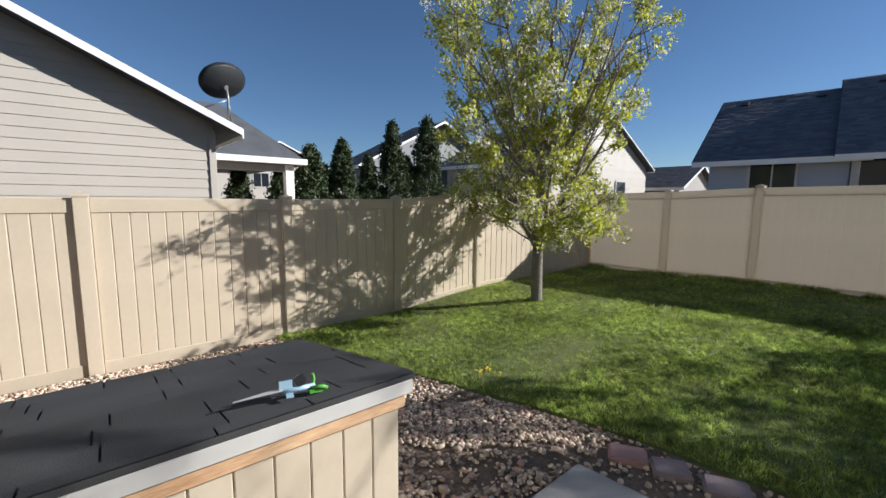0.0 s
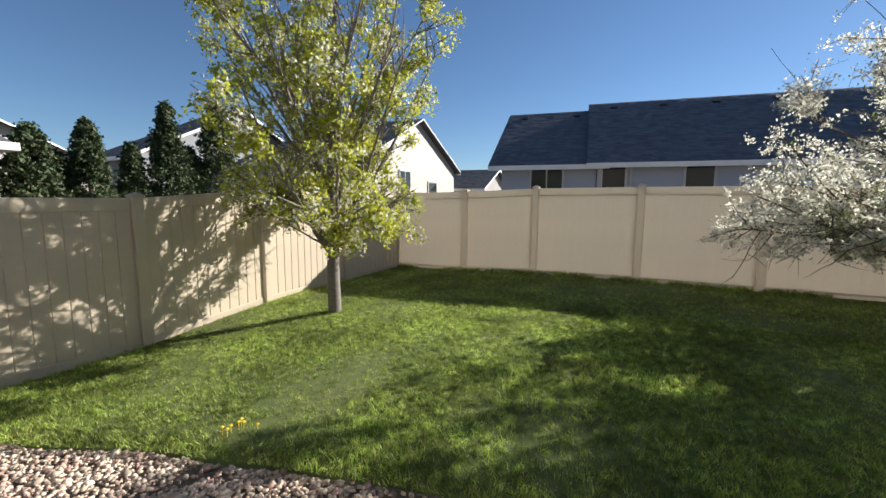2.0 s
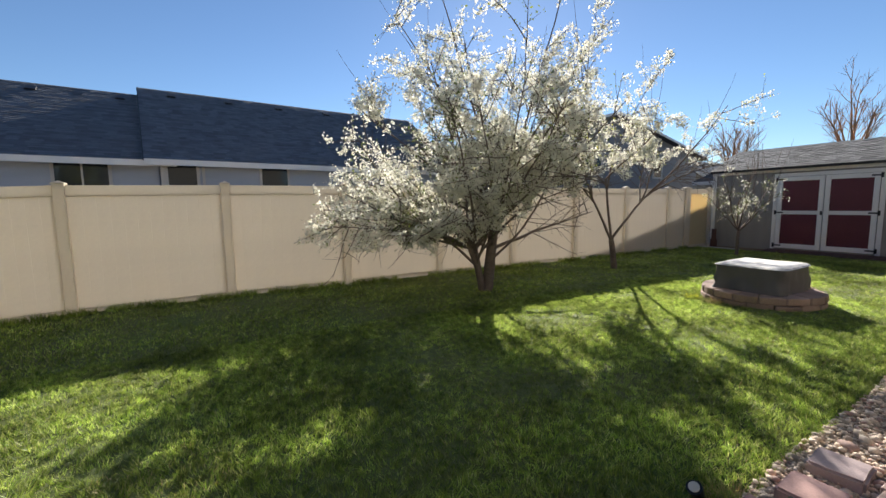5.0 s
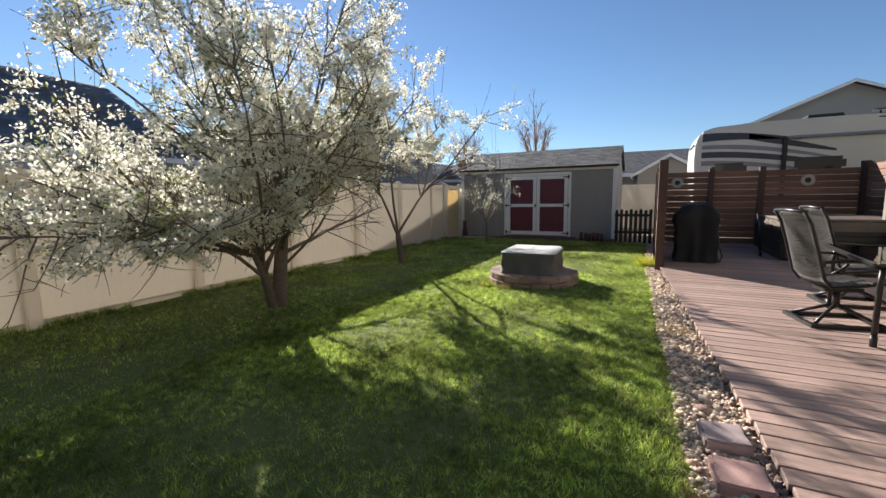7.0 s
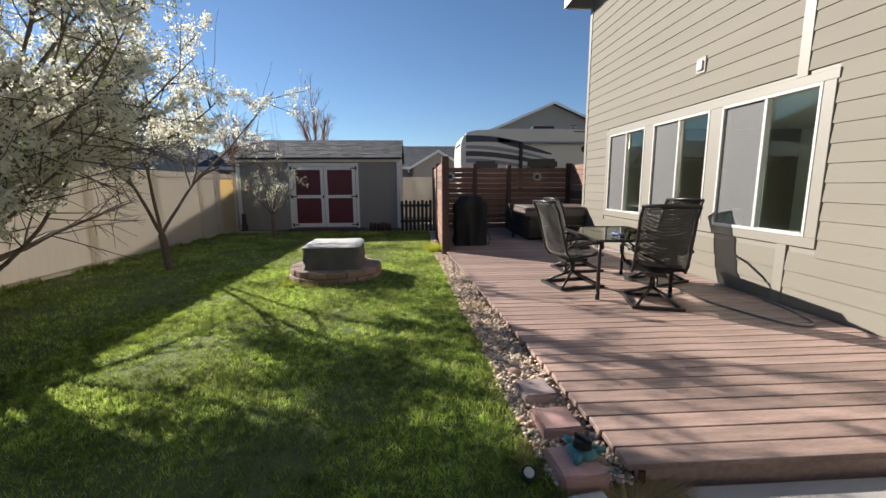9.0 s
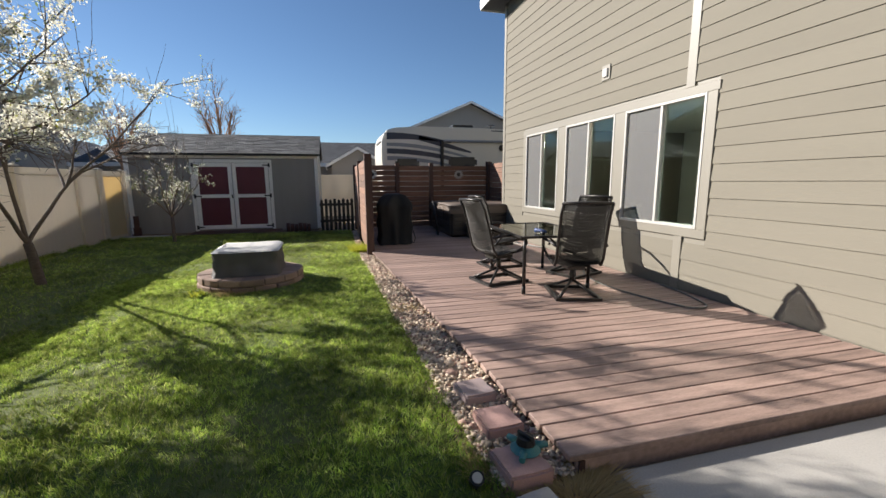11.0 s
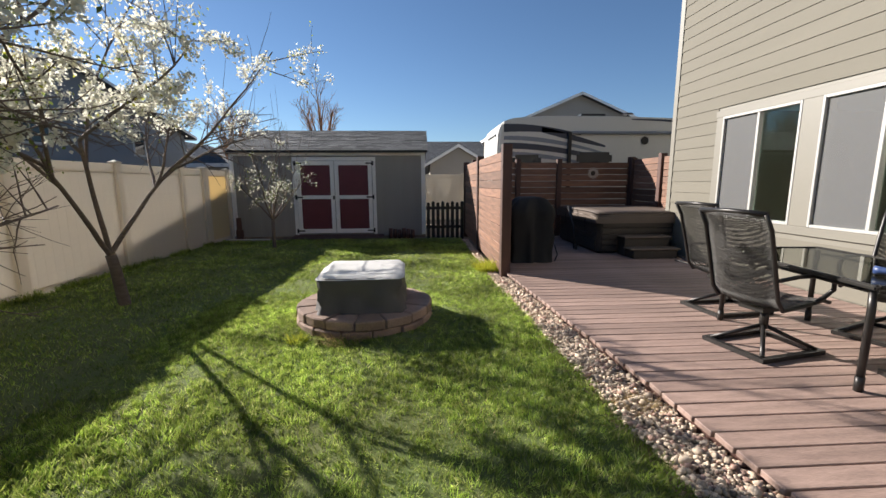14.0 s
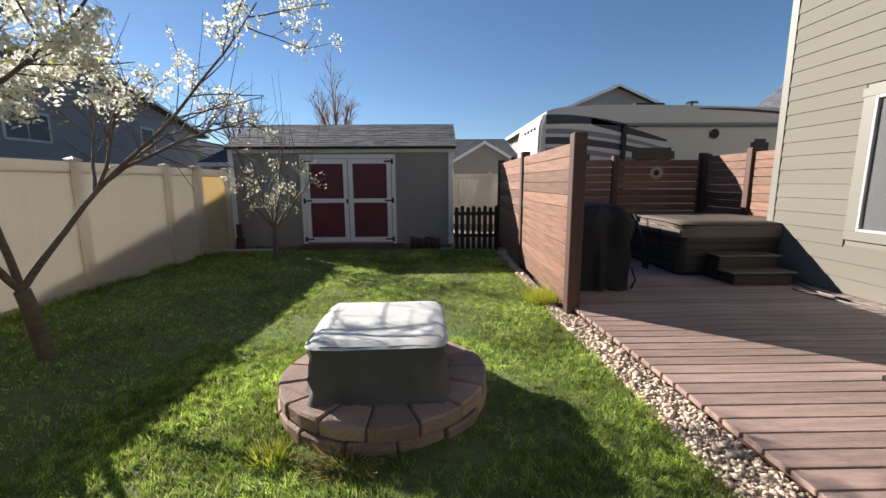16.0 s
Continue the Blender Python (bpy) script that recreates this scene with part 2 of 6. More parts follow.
def box_mesh(size, material, ch=0.004):
    """A chamfered box centred on its base middle, shared between alike pieces."""
    key = (tuple(round(s, 3) for s in size), material.name, ch)
    if key not in boxes_made:
        bm = bmesh.new()
        bmesh.ops.create_cube(bm, size=1.0, matrix=Matrix.Translation((0, 0, size[2] / 2)) @ Matrix.Diagonal((*size, 1)))
        if ch:
            bmesh.ops.bevel(bm, geom=bm.edges[:], offset=min(ch, min(size) * 0.4), segments=1, affect="EDGES")
        me = bpy.data.meshes.new("box")
        bm.to_mesh(me)
        bm.free()
        me.materials.append(material)
        boxes_made[key] = me
    return boxes_made[key]


def block(name, lo, hi, material, parent=None, ch=0.004, label=""):
    """A chamfered box between two corners, in its parent's space."""
    size = [b - a for a, b in zip(lo, hi)]
    ob = piece(name, box_mesh(size, material, ch), parent, pose((lo[0] + hi[0]) / 2, (lo[1] + hi[1]) / 2, lo[2]), label)
    return ob


def add_box(bm, lo, hi, m=None):
    size = [b - a for a, b in zip(lo, hi)]
    mid = [(a + b) / 2 for a, b in zip(lo, hi)]
    t = Matrix.Translation(mid) @ Matrix.Diagonal((*size, 1))
    bmesh.ops.create_cube(bm, size=1.0, matrix=(m @ t) if m else t)


def add_tube(bm, pts, radius, sides=8):
    """A round rod along points; radius a number or one for each point."""
    pts = [Vector(p) for p in pts]
    rad = radius if isinstance(radius, (list, tuple)) else [radius] * len(pts)
    rings, side = [], None
    for i, p in enumerate(pts):
        d = (pts[min(i + 1, len(pts) - 1)] - pts[max(i - 1, 0)]).normalized()
        if side is None:
            side = d.orthogonal().normalized()
        side = (side - d * side.dot(d)).normalized()
        up = d.cross(side)
        rings.append([bm.verts.new(p + (side * math.cos(a) + up * math.sin(a)) * rad[i]) for a in (2 * math.pi * k / sides for k in range(sides))])
    for a, b in zip(rings, rings[1:]):
        for k in range(sides):
            f = bm.faces.new((a[k], a[(k + 1) % sides], b[(k + 1) % sides], b[k]))
            f.smooth = True
    bm.faces.new(rings[0][::-1])
    bm.faces.new(rings[-1])


def smooth01(t):
    t = min(1.0, max(0.0, t))
    return t * t * (3 - 2 * t)


def ground_z(x, y):
    """The yard falls away towards its western corner."""
    return -0.30 * smooth01((-0.5 - x) / 4.2) * (1 - 0.6 * smooth01((y - 3.0) / 3.0))


EDGE = [(-5.2, 1.5), (-4.22, 1.68), (-3.23, 1.9), (-2.52, 2.1), (-1.25, 2.31), (-0.38, 2.47), (2.2, 2.80), (3.0, 2.87), (8.6, 3.10), (14.2, 3.12)]


def lawn_edge(x):
    y = float(np.interp(x, [p[0] for p in EDGE], [p[1] for p in EDGE]))
    return y + 0.025 * noise.noise((x * 2.3, 0.3, 0)) + 0.012 * noise.noise((x * 9, 4.0, 0))


def deck_edge(x):
    return 2.42 + 0.068 * (x - 2.13) if x < 8.8 else 2.80


# ---- ground, lawn, paving ----
def sheet(name, xs, ys, height, material, label, category, kind="structure"):
    verts = [(x, y, height(x, y)) for y in ys for x in xs]
    w = len(xs)
    faces = [(j * w + i, j * w + i + 1, (j + 1) * w + i + 1, (j + 1) * w + i) for j in range(len(ys) - 1) for i in range(w - 1)]
    return tagged(new(name, mesh_of(name, verts, faces, material, True)), label, category, kind=kind)


far = [-900, -300, -120, -60, -30, -18]
gx = far + list(np.arange(-12, 17, 0.5)) + [20, 30, 60, 120, 300, 900]
gy = far + list(np.arange(-12, 12.1, 0.5)) + [20, 30, 60, 120, 300, 900]
sheet("ground", gx, gy, lambda x, y: ground_z(x, y) - 0.04 + 0.01 * noise.noise((x, y, 0)), SOIL, "bare brown soil around the yard and beyond the fences", "ground")


def lawn_sheet():
    us, vs = np.linspace(-4.9, 13.3, 183), np.linspace(0, 1, 60)
    verts, faces = [], []
    for v in vs:
        for u in us:
            e = lawn_edge(u)
            y = e + (9.2 - e) * v
            z = ground_z(u, y) + 0.012 + 0.02 * noise.noise((u * 0.8, y * 0.8, 1)) + 0.008 * noise.noise((u * 4, y * 4, 2))
            verts.append((u, y, z if v > 0 else z - 0.06))
    w = len(us)
    for j in range(len(vs) - 1):
        for i in range(w - 1):
            faces.append((j * w + i, j * w + i + 1, (j + 1) * w + i + 1, (j + 1) * w + i))
    return tagged(new("lawn", mesh_of("lawn", verts, faces, TURF, True)), "short mown green lawn with pale dry patches", "lawn", kind="structure")


lawn_sheet()

patio = thing("patio", (0, 0, 0), "pale poured concrete patio slab beside the house", "patio", kind="structure")
bm = bmesh.new()
q = [bm.verts.new((x, y, z)) for z in (-0.12, 0.0) for x, y in ((-0.72, -0.64), (2.12, -0.64), (2.12, 2.20), (-0.72, 1.92))]
for f in ((3, 2, 1, 0), (4, 5, 6, 7), (0, 1, 5, 4), (1, 2, 6, 5), (2, 3, 7, 6), (3, 0, 4, 7)):
    bm.faces.new([q[k] for k in f])
bmesh.ops.bevel(bm, geom=bm.edges[:], offset=0.012, segments=2, affect="EDGES")
part("slab", bm, CONCRETE, patio)


# ---- vinyl fences ----
def hollow(me):
    """A hollow extruded board: its two side walls, where boards interlock, are open."""
    if not me.get("hollow"):
        bm = bmesh.new()
        bm.from_mesh(me)
        bmesh.ops.delete(bm, geom=[f for f in bm.faces if abs(f.normal.x) > 0.9], context="FACES")
        bm.to_mesh(me)
        bm.free()
        me["hollow"] = True
    return me


def fence(name, label, ends, along, boards=None, groove=0.001):
    """Posts at the points given; between two posts a top rail, a bottom rail and upright tongue-and-groove boards."""
    f = thing(name, (0, 0, 0), label, "fence", "vinyl fences round the yard", "structure")
    turn = 0 if along == "x" else 90
    cap = bmesh.new()
    add_box(cap, (-0.071, -0.071, 0), (0.071, 0.071, 0.022))
    top = bmesh.ops.create_cone(cap, cap_ends=True, segments=4, radius1=0.098, radius2=0.0, depth=0.035,
                                matrix=Matrix.Translation((0, 0, 0.0395)) @ Matrix.Rotation(radians(45), 4, "Z"))
    cap_me = bpy.data.meshes.new("post_cap")
    cap.to_mesh(cap_me)
    cap.free()
    cap_me.materials.append(VINYL)
    for x, y in ends:
        z = ground_z(x, y) - 0.06
        p = piece("post", box_mesh((0.127, 0.127, 1.86), VINYL, 0.006), f, pose(x, y, z))
        piece("post_cap", cap_me, p, pose(0, 0, 1.86))
    for (x0, y0), (x1, y1) in zip(ends, ends[1:]):
        z = (ground_z(x0, y0) + ground_z(x1, y1)) / 2
        ln = math.hypot(x1 - x0, y1 - y0) - 0.13
        mx, my = (x0 + x1) / 2, (y0 + y1) / 2
        rise = math.degrees(math.atan2(ground_z(x1, y1) - ground_z(x0, y0), ln))
        place = pose(mx, my, z, 0, 0, turn)
        piece("top_rail", box_mesh((ln, 0.05, 0.15), VINYL_SHADE, 0.006), f, place @ pose(0, 0, 1.64, 0, -rise, 0))
        piece("bottom_rail", box_mesh((ln, 0.05, 0.15), VINYL_SHADE, 0.006), f, place @ pose(0, 0, -0.06, 0, -rise, 0))
        n = max(2, round(ln / 0.152))
        w = ln / n
        for i in range(n):
            u = (i + 0.5) * w - ln / 2
            me = box_mesh((w - groove * 0.4, 0.024, 1.60), boards or VINYL, groove)
            piece("board", hollow(me) if groove < 0.002 else me, f, place @ pose(u, 0, 0.06 + u * math.tan(radians(rise))))
    return f


fence("fence_west", "tan vinyl privacy fence, sunlit, with dappled tree shade", [(-4.97, -4.2), (-4.97, -2.2), (-4.97, -0.24), (-4.97, 1.77), (-4.97, 3.48), (-4.97, 5.29), (-4.97, 7.25), (-4.97, 9.235)], "y", groove=0.007)
fence("fence_north", "tan vinyl privacy fence in shade along the lawn", [(-4.97, 9.235), (-3.18, 9.235), (-1.60, 9.235), (0.37, 9.235), (2.27, 9.235), (4.18, 9.235), (6.05, 9.235), (8.0, 9.235), (9.9, 9.235), (11.75, 9.235), (12.62, 9.235)], "x")
# lit copy of VINYL: the sunlit glow is put into colour and translucency
VINYL_LIT = leafy("sunlit_vinyl", [(0.70, 0.58, 0.36), (0.74, 0.62, 0.40)], 0.6)
fence("fence_end", "tan vinyl panel beside the shed, sunlit glow put into its material", [(12.75, 9.235), (13.85, 9.235)], "x", VINYL_LIT)


# ---- the house ----
WY = -0.66
X0, X1, ZT = -1.6, 10.38, 5.62


def lap(x0, x1, z, material, parent, height=0.178, y=WY, name="siding_board"):
    """One lapped siding board, thicker at its lower edge, facing north."""
    v = [(x0, y, z), (x1, y, z), (x1, y + 0.016, z), (x0, y + 0.016, z), (x0, y, z + height + 0.02), (x1, y, z + height + 0.02), (x1, y + 0.004, z + height + 0.02), (x0, y + 0.004, z + height + 0.02)]
    f = [(0, 3, 2, 1), (4, 5, 6, 7), (3, 7, 6, 2), (0, 4, 7, 3), (1, 2, 6, 5), (0, 1, 5, 4)]
    return piece(name, mesh_of(name, v, f, material), parent)


house = thing("house", (0, 0, 0), "tan lap-sided house with three large sliding windows", "house")
WX0, WX1, WZ0, WZ1 = 4.33, 9.20, 0.77, 2.55
GL = [(4.46, 5.83), (6.06, 7.44), (7.70, 9.06)]
GZ0, GZ1 = 0.88, 2.45
bm = bmesh.new()
add_box(bm, (X0, WY - 0.16, -0.2), (GL[0][0], WY - 0.002, ZT))
add_box(bm, (GL[2][1], WY - 0.16, -0.2), (X1, WY - 0.002, ZT))
add_box(bm, (GL[0][0], WY - 0.16, -0.2), (GL[2][1], WY - 0.002, GZ0))
add_box(bm, (GL[0][0], WY - 0.16, GZ1), (GL[2][1], WY - 0.002, ZT))
for a, b in zip(GL, GL[1:]):
    add_box(bm, (a[1], WY - 0.16, GZ0), (b[0], WY - 0.002, GZ1))
add_box(bm, (X1 - 0.16, -9.0, -0.2), (X1, WY - 0.162, ZT))
add_box(bm, (X0, -9.0, -0.2), (X0 + 0.16, WY - 0.162, ZT))
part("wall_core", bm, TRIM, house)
bm = bmesh.new()
add_box(bm, (X0 - 0.4, -9.4, ZT), (X1 + 0.4, WY + 0.5, ZT + 0.2))
part("roof", bm, SHINGLE, house)
block("fascia", (X0 - 0.4, WY + 0.502, ZT - 0.03), (X1 + 0.4, WY + 0.525, ZT + 0.2), WHITE, house)
block("rake_fascia", (X1 + 0.402, -9.4, ZT - 0.03), (X1 + 0.425, WY + 0.5, ZT + 0.2), WHITE, house)
COURSE = 0.192
z = 0.105
while z < ZT - 0.2:
    if z + COURSE < WZ0 + 0.02 or z > WZ1 - 0.06:
        spans = [(X0, 4.655), (4.785, X1 - 0.10)]
    else:
        spans = [(X0, WX0), (WX1, X1 - 0.10)]
    for a, b in spans:
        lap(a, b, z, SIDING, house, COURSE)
    z += COURSE
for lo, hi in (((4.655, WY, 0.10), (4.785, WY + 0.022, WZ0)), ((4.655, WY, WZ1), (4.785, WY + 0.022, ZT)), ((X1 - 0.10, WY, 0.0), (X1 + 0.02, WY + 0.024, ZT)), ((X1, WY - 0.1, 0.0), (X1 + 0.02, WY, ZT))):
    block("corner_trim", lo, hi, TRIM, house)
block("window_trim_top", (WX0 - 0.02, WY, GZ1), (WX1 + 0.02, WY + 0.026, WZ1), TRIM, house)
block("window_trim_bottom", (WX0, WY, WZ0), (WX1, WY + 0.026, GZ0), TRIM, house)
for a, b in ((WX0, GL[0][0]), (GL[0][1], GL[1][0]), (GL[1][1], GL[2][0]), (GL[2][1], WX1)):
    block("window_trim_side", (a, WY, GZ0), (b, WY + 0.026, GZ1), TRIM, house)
for a, b in GL:
    win = thing("window", ((a + b) / 2, WY, GZ0), "", "")
    adopt(win, house)
    w, h = b - a, GZ1 - GZ0
    bm = bmesh.new()
    add_box(bm, (-w / 2, -0.08, 0), (-w / 2 + 0.036, 0.032, h))
    add_box(bm, (w / 2 - 0.036, -0.08, 0), (w / 2, 0.032, h))
    add_box(bm, (-w / 2 + 0.036, -0.08, 0), (w / 2 - 0.036, 0.032, 0.036))
    add_box(bm, (-w / 2 + 0.036, -0.08, h - 0.036), (w / 2 - 0.036, 0.032, h))
    bmesh.ops.bevel(bm, geom=bm.edges[:], offset=0.004, segments=1, affect="EDGES")
    part("window_frame", bm, FRAME_WHITE, win)
    block("mullion", (-0.022, -0.06, 0.036), (0.022, 0.022, h - 0.036), FRAME_WHITE, win)
    for x0, x1, y in ((-w / 2 + 0.036, -0.03, -0.036), (0.03, w / 2 - 0.036, -0.03)):
        g = block("pane", (x0, y - 0.004, 0.036), (x1, y + 0.004, h - 0.036), GLASS, win, 0)
        g.visible_shadow = False
    s = block("insect_screen", (0.022, -0.006, 0.036), (w / 2 - 0.036, -0.003, h - 0.036), SCREEN, win, 0)
v = block("wall_vent", (6.25, WY, 3.0), (6.45, WY + 0.03, 3.22), TRIM, house)
block("vent_cover", (6.29, WY + 0.03, 3.04), (6.41, WY + 0.055, 3.17), FRAME_WHITE, house, 0.01)
# the room behind the windows
bm = bmesh.new()
add_box(bm, (2.5, -6.0, -0.02), (X1 - 0.17, WY - 0.165, 0.05))
add_box(bm, (2.5, -6.0, 2.75), (X1 - 0.17, WY - 0.165, 2.8))
add_box(bm, (2.4, -6.0, 0.05), (2.5, WY - 0.165, 2.75))
add_box(bm, (2.5, -6.1, 0.05), (X1 - 0.17, -6.0, 2.75))
tagged(part("room", bm, INNER, None), "dim living room walls seen through the windows", "wall", kind="structure")


# ---- deck ----
deck = thing("deck", (0, 0, 0), "low brown-stained board deck, weathered and sunlit", "deck", kind="structure")
pitch_b = 0.144
n = int((13.35 - 2.15) / pitch_b)
for i in range(n):
    x = 2.15 + i * pitch_b
    y0 = WY + 0.03 if x < X1 - 0.05 else -1.25
    y1 = deck_edge(x + 0.07) + random.uniform(-0.006, 0.006)
    dz = random.uniform(-0.0015, 0.0015)
    me = box_mesh((0.1355, y1 - y0, 0.035), DECKWOOD, 0.004)
    piece("deck_board", me, deck, pose(x + 0.07, (y0 + y1) / 2, 0.065 + dz))
bm = bmesh.new()
add_box(bm, (2.20, WY + 0.05, -0.05), (13.3, 2.30, 0.02))
part("joists", bm, CEDAR_DARK, deck)
block("edge_board", (2.165, WY + 0.05, -0.05), (2.19, 2.38, 0.064), DECKWOOD, deck, 0.004)
bm = bmesh.new()
a, b = deck_edge(2.13) - 0.05, deck_edge(8.6) - 0.05
v = [bm.verts.new(p) for p in ((2.15, a, -0.06), (8.6, b, -0.06), (8.6, b, 0.063), (2.15, a, 0.063), (2.15, a - 0.03, -0.06), (8.6, b - 0.03, -0.06), (8.6, b - 0.03, 0.063), (2.15, a - 0.03, 0.063))]
for f in ((0, 1, 2, 3), (5, 4, 7, 6), (3, 2, 6, 7), (4, 0, 3, 7), (1, 5, 6, 2), (4, 5, 1, 0)):
    bm.faces.new([v[k] for k in f])
part("rim_board", bm, CEDAR_DARK, deck)


# ---- cedar privacy screens ----
def screen_run(name, label, a, b, posts, top, gap, face, drop=0.05):
    """Horizontal boards on posts between two points."""
    s = thing(name, (0, 0, 0), label, "privacy screen", "cedar privacy screens", "structure")
    a, b = Vector(a), Vector(b)
    d = b - a
    ln, turn = d.length, math.degrees(math.atan2(d.y, d.x))
    base = pose(a.x, a.y, 0, 0, 0, turn)
    for u, w, h in posts:
        piece("post", box_mesh((w, 0.14, h), CEDAR_DARK, 0.006), s, base @ pose(u, 0, drop - 0.08))
    for (u0, w0, _), (u1, w1, _) in zip(posts, posts[1:]):
        x0, x1 = u0 + w0 / 2, u1 - w1 / 2
        z = drop + 0.02
        while z + 0.138 < top:
            piece("board", box_mesh((x1 - x0 - 0.004, 0.038, 0.138), CEDAR, 0.006), s, base @ pose((x0 + x1) / 2, face + random.uniform(-0.003, 0.003), z, 0, random.uniform(-0.12, 0.12), 0))
            z += 0.138 + gap * random.uniform(0.6, 1.4)
    return s


screen_run("screen_lawn", "red-brown cedar board screen between lawn and deck", (8.7, 2.88), (13.9, 2.88), [(0.0, 0.15, 2.03), (2.62, 0.14, 2.02), (5.2, 0.14, 2.02)], 1.98, 0.004, 0.02)
screen_run("screen_back", "dark cedar slat screen behind the hot tub", (12.9, 2.80), (12.9, -1.2), [(0.0, 0.1, 1.98), (1.1, 0.12, 2.0), (2.14, 0.12, 2.0), (4.0, 0.14, 2.05)], 2.02, 0.016, 0.0, 0.1)
screen_run("screen_side", "sunlit cedar board screen beside the hot tub", (12.83, -1.2), (10.6, -1.2), [(0.06, 0.1, 2.02), (1.28, 0.13, 2.05), (2.16, 0.13, 2.05)], 2.03, 0.006, 0.0, 0.1)


# ---- garden shed ----
SX, SY0, SY1, SZ = 13.97, 4.02, 9.16, 2.28
shed = thing("shed", (0, 0, 0), "grey garden shed with white trim and dark red double doors", "shed")
block("front_wall", (SX, SY0, 0.02), (SX + 0.08, SY1, SZ), SHED_WALL, shed, 0)
block("rear_wall", (SX + 2.8, SY0, 0.02), (SX + 2.88, SY1, SZ), SHED_WALL, shed, 0)
for y, z0 in ((SY0, 0.02), (SY1 - 0.08, 0.02)):
    bm = bmesh.new()
    q = [bm.verts.new(p) for p in [(x, yy, z) for yy in (y, y + 0.08) for x, z in ((SX + 0.081, z0), (SX + 2.799, z0), (SX + 2.799, SZ), (SX + 1.44, SZ + 0.64), (SX + 0.081, SZ))]]
    bm.faces.new(q[:5]), bm.faces.new(q[5:][::-1])
    for k in range(5):
        bm.faces.new((q[k], q[k + 5], q[(k + 1) % 5 + 5], q[(k + 1) % 5]))
    bmesh.ops.recalc_face_normals(bm, faces=bm.faces[:])
    part("end_wall", bm, SHED_WALL, shed)
for y in np.arange(SY0 + 0.4, SY1, 0.406):
    if not 5.3 < y < 7.6:
        block("groove_batten", (SX - 0.004, y - 0.006, 0.06), (SX - 0.001, y + 0.006, SZ - 0.1), SHED_WALL, shed, 0)
for lo, hi in (((SX - 0.03, SY0 - 0.02, 0.04), (SX - 0.002, SY0 + 0.09, SZ - 0.1)), ((SX - 0.03, SY1 - 0.09, 0.04), (SX - 0.002, SY1 + 0.02, SZ - 0.1)), ((SX - 0.034, SY0 - 0.02, SZ - 0.098), (SX - 0.004, SY1 + 0.02, SZ + 0.02))):
    block("trim_board", lo, hi, WHITE, shed)
block("foundation", (SX - 0.02, SY0 + 0.03, -0.1), (SX + 2.85, SY1 - 0.03, 0.02), SOIL, shed)


def shingled(parent, origin, along, up, length, slope_len, material, course=0.14, tab=0.3, name="shingle_roofing", thick=0.006):
    """A roof slope covered in lapped shingle tabs, joined in one mesh."""
    origin, along, up = Vector(origin), Vector(along).normalized(), Vector(up).normalized()
    nrm = along.cross(up).normalized()
    if nrm.z < 0:
        nrm = -nrm
    verts = []
    rows_ = int(slope_len / course) + 1
    for r in range(rows_):
        s0, s1 = r * course, min((r + 1) * course + 0.02, slope_len)
        if s1 <= s0:
            continue
        x = -random.uniform(0, tab)
        while x < length:
            w = tab * random.uniform(0.7, 1.3)
            a, b = max(x, 0), min(x + w - 0.006, length)
            if b > a:
                lift = thick * random.uniform(1.0, 2.2)
                q = [origin + along * a + up * s0 + nrm * lift, origin + along * b + up * s0 + nrm * lift, origin + along * b + up * s1 + nrm * 0.002, origin + along * a + up * s1 + nrm * 0.002]
                e = [origin + along * a + up * s0, origin + along * b + up * s0, q[1], q[0]]
                verts += [tuple(v) for v in q] + [tuple(v) for v in e]
            x += w
    return tagged(piece(name, fast_mesh(name, verts, 4, material), parent), kind="stuff")


def slope_slab(bm, a, b, c, d, t=0.06):
    """A roof plane through four corners with a thickness downwards."""
    top = [bm.verts.new(p) for p in (a, b, c, d)]
    low = [bm.verts.new((p[0], p[1], p[2] - t)) for p in (a, b, c, d)]
    bm.faces.new(top)
    bm.faces.new(low[::-1])
    for i in range(4):
        j = (i + 1) % 4
        bm.faces.new((top[i], low[i], low[j], top[j]))


rx, rz = SX + 1.44, 3.0
ex, ez = SX - 0.14, SZ + 0.03
bm = bmesh.new()
slope_slab(bm, (ex, SY0 - 0.08, ez), (ex, SY1 + 0.04, ez), (rx, SY1 + 0.04, rz), (rx, SY0 - 0.08, rz))
slope_slab(bm, (rx, SY0 - 0.08, rz), (rx, SY1 + 0.04, rz), (2 * rx - ex, SY1 + 0.04, ez), (2 * rx - ex, SY0 - 0.08, ez))
part("roof", bm, BLACK, shed)
shingled(shed, (ex - 0.01, SY0 - 0.09, ez), (0, 1, 0), (rx - ex, 0, rz - ez), SY1 - SY0 + 0.14, math.hypot(rx - ex, rz - ez), SHINGLE_GREY, 0.13, 0.28)


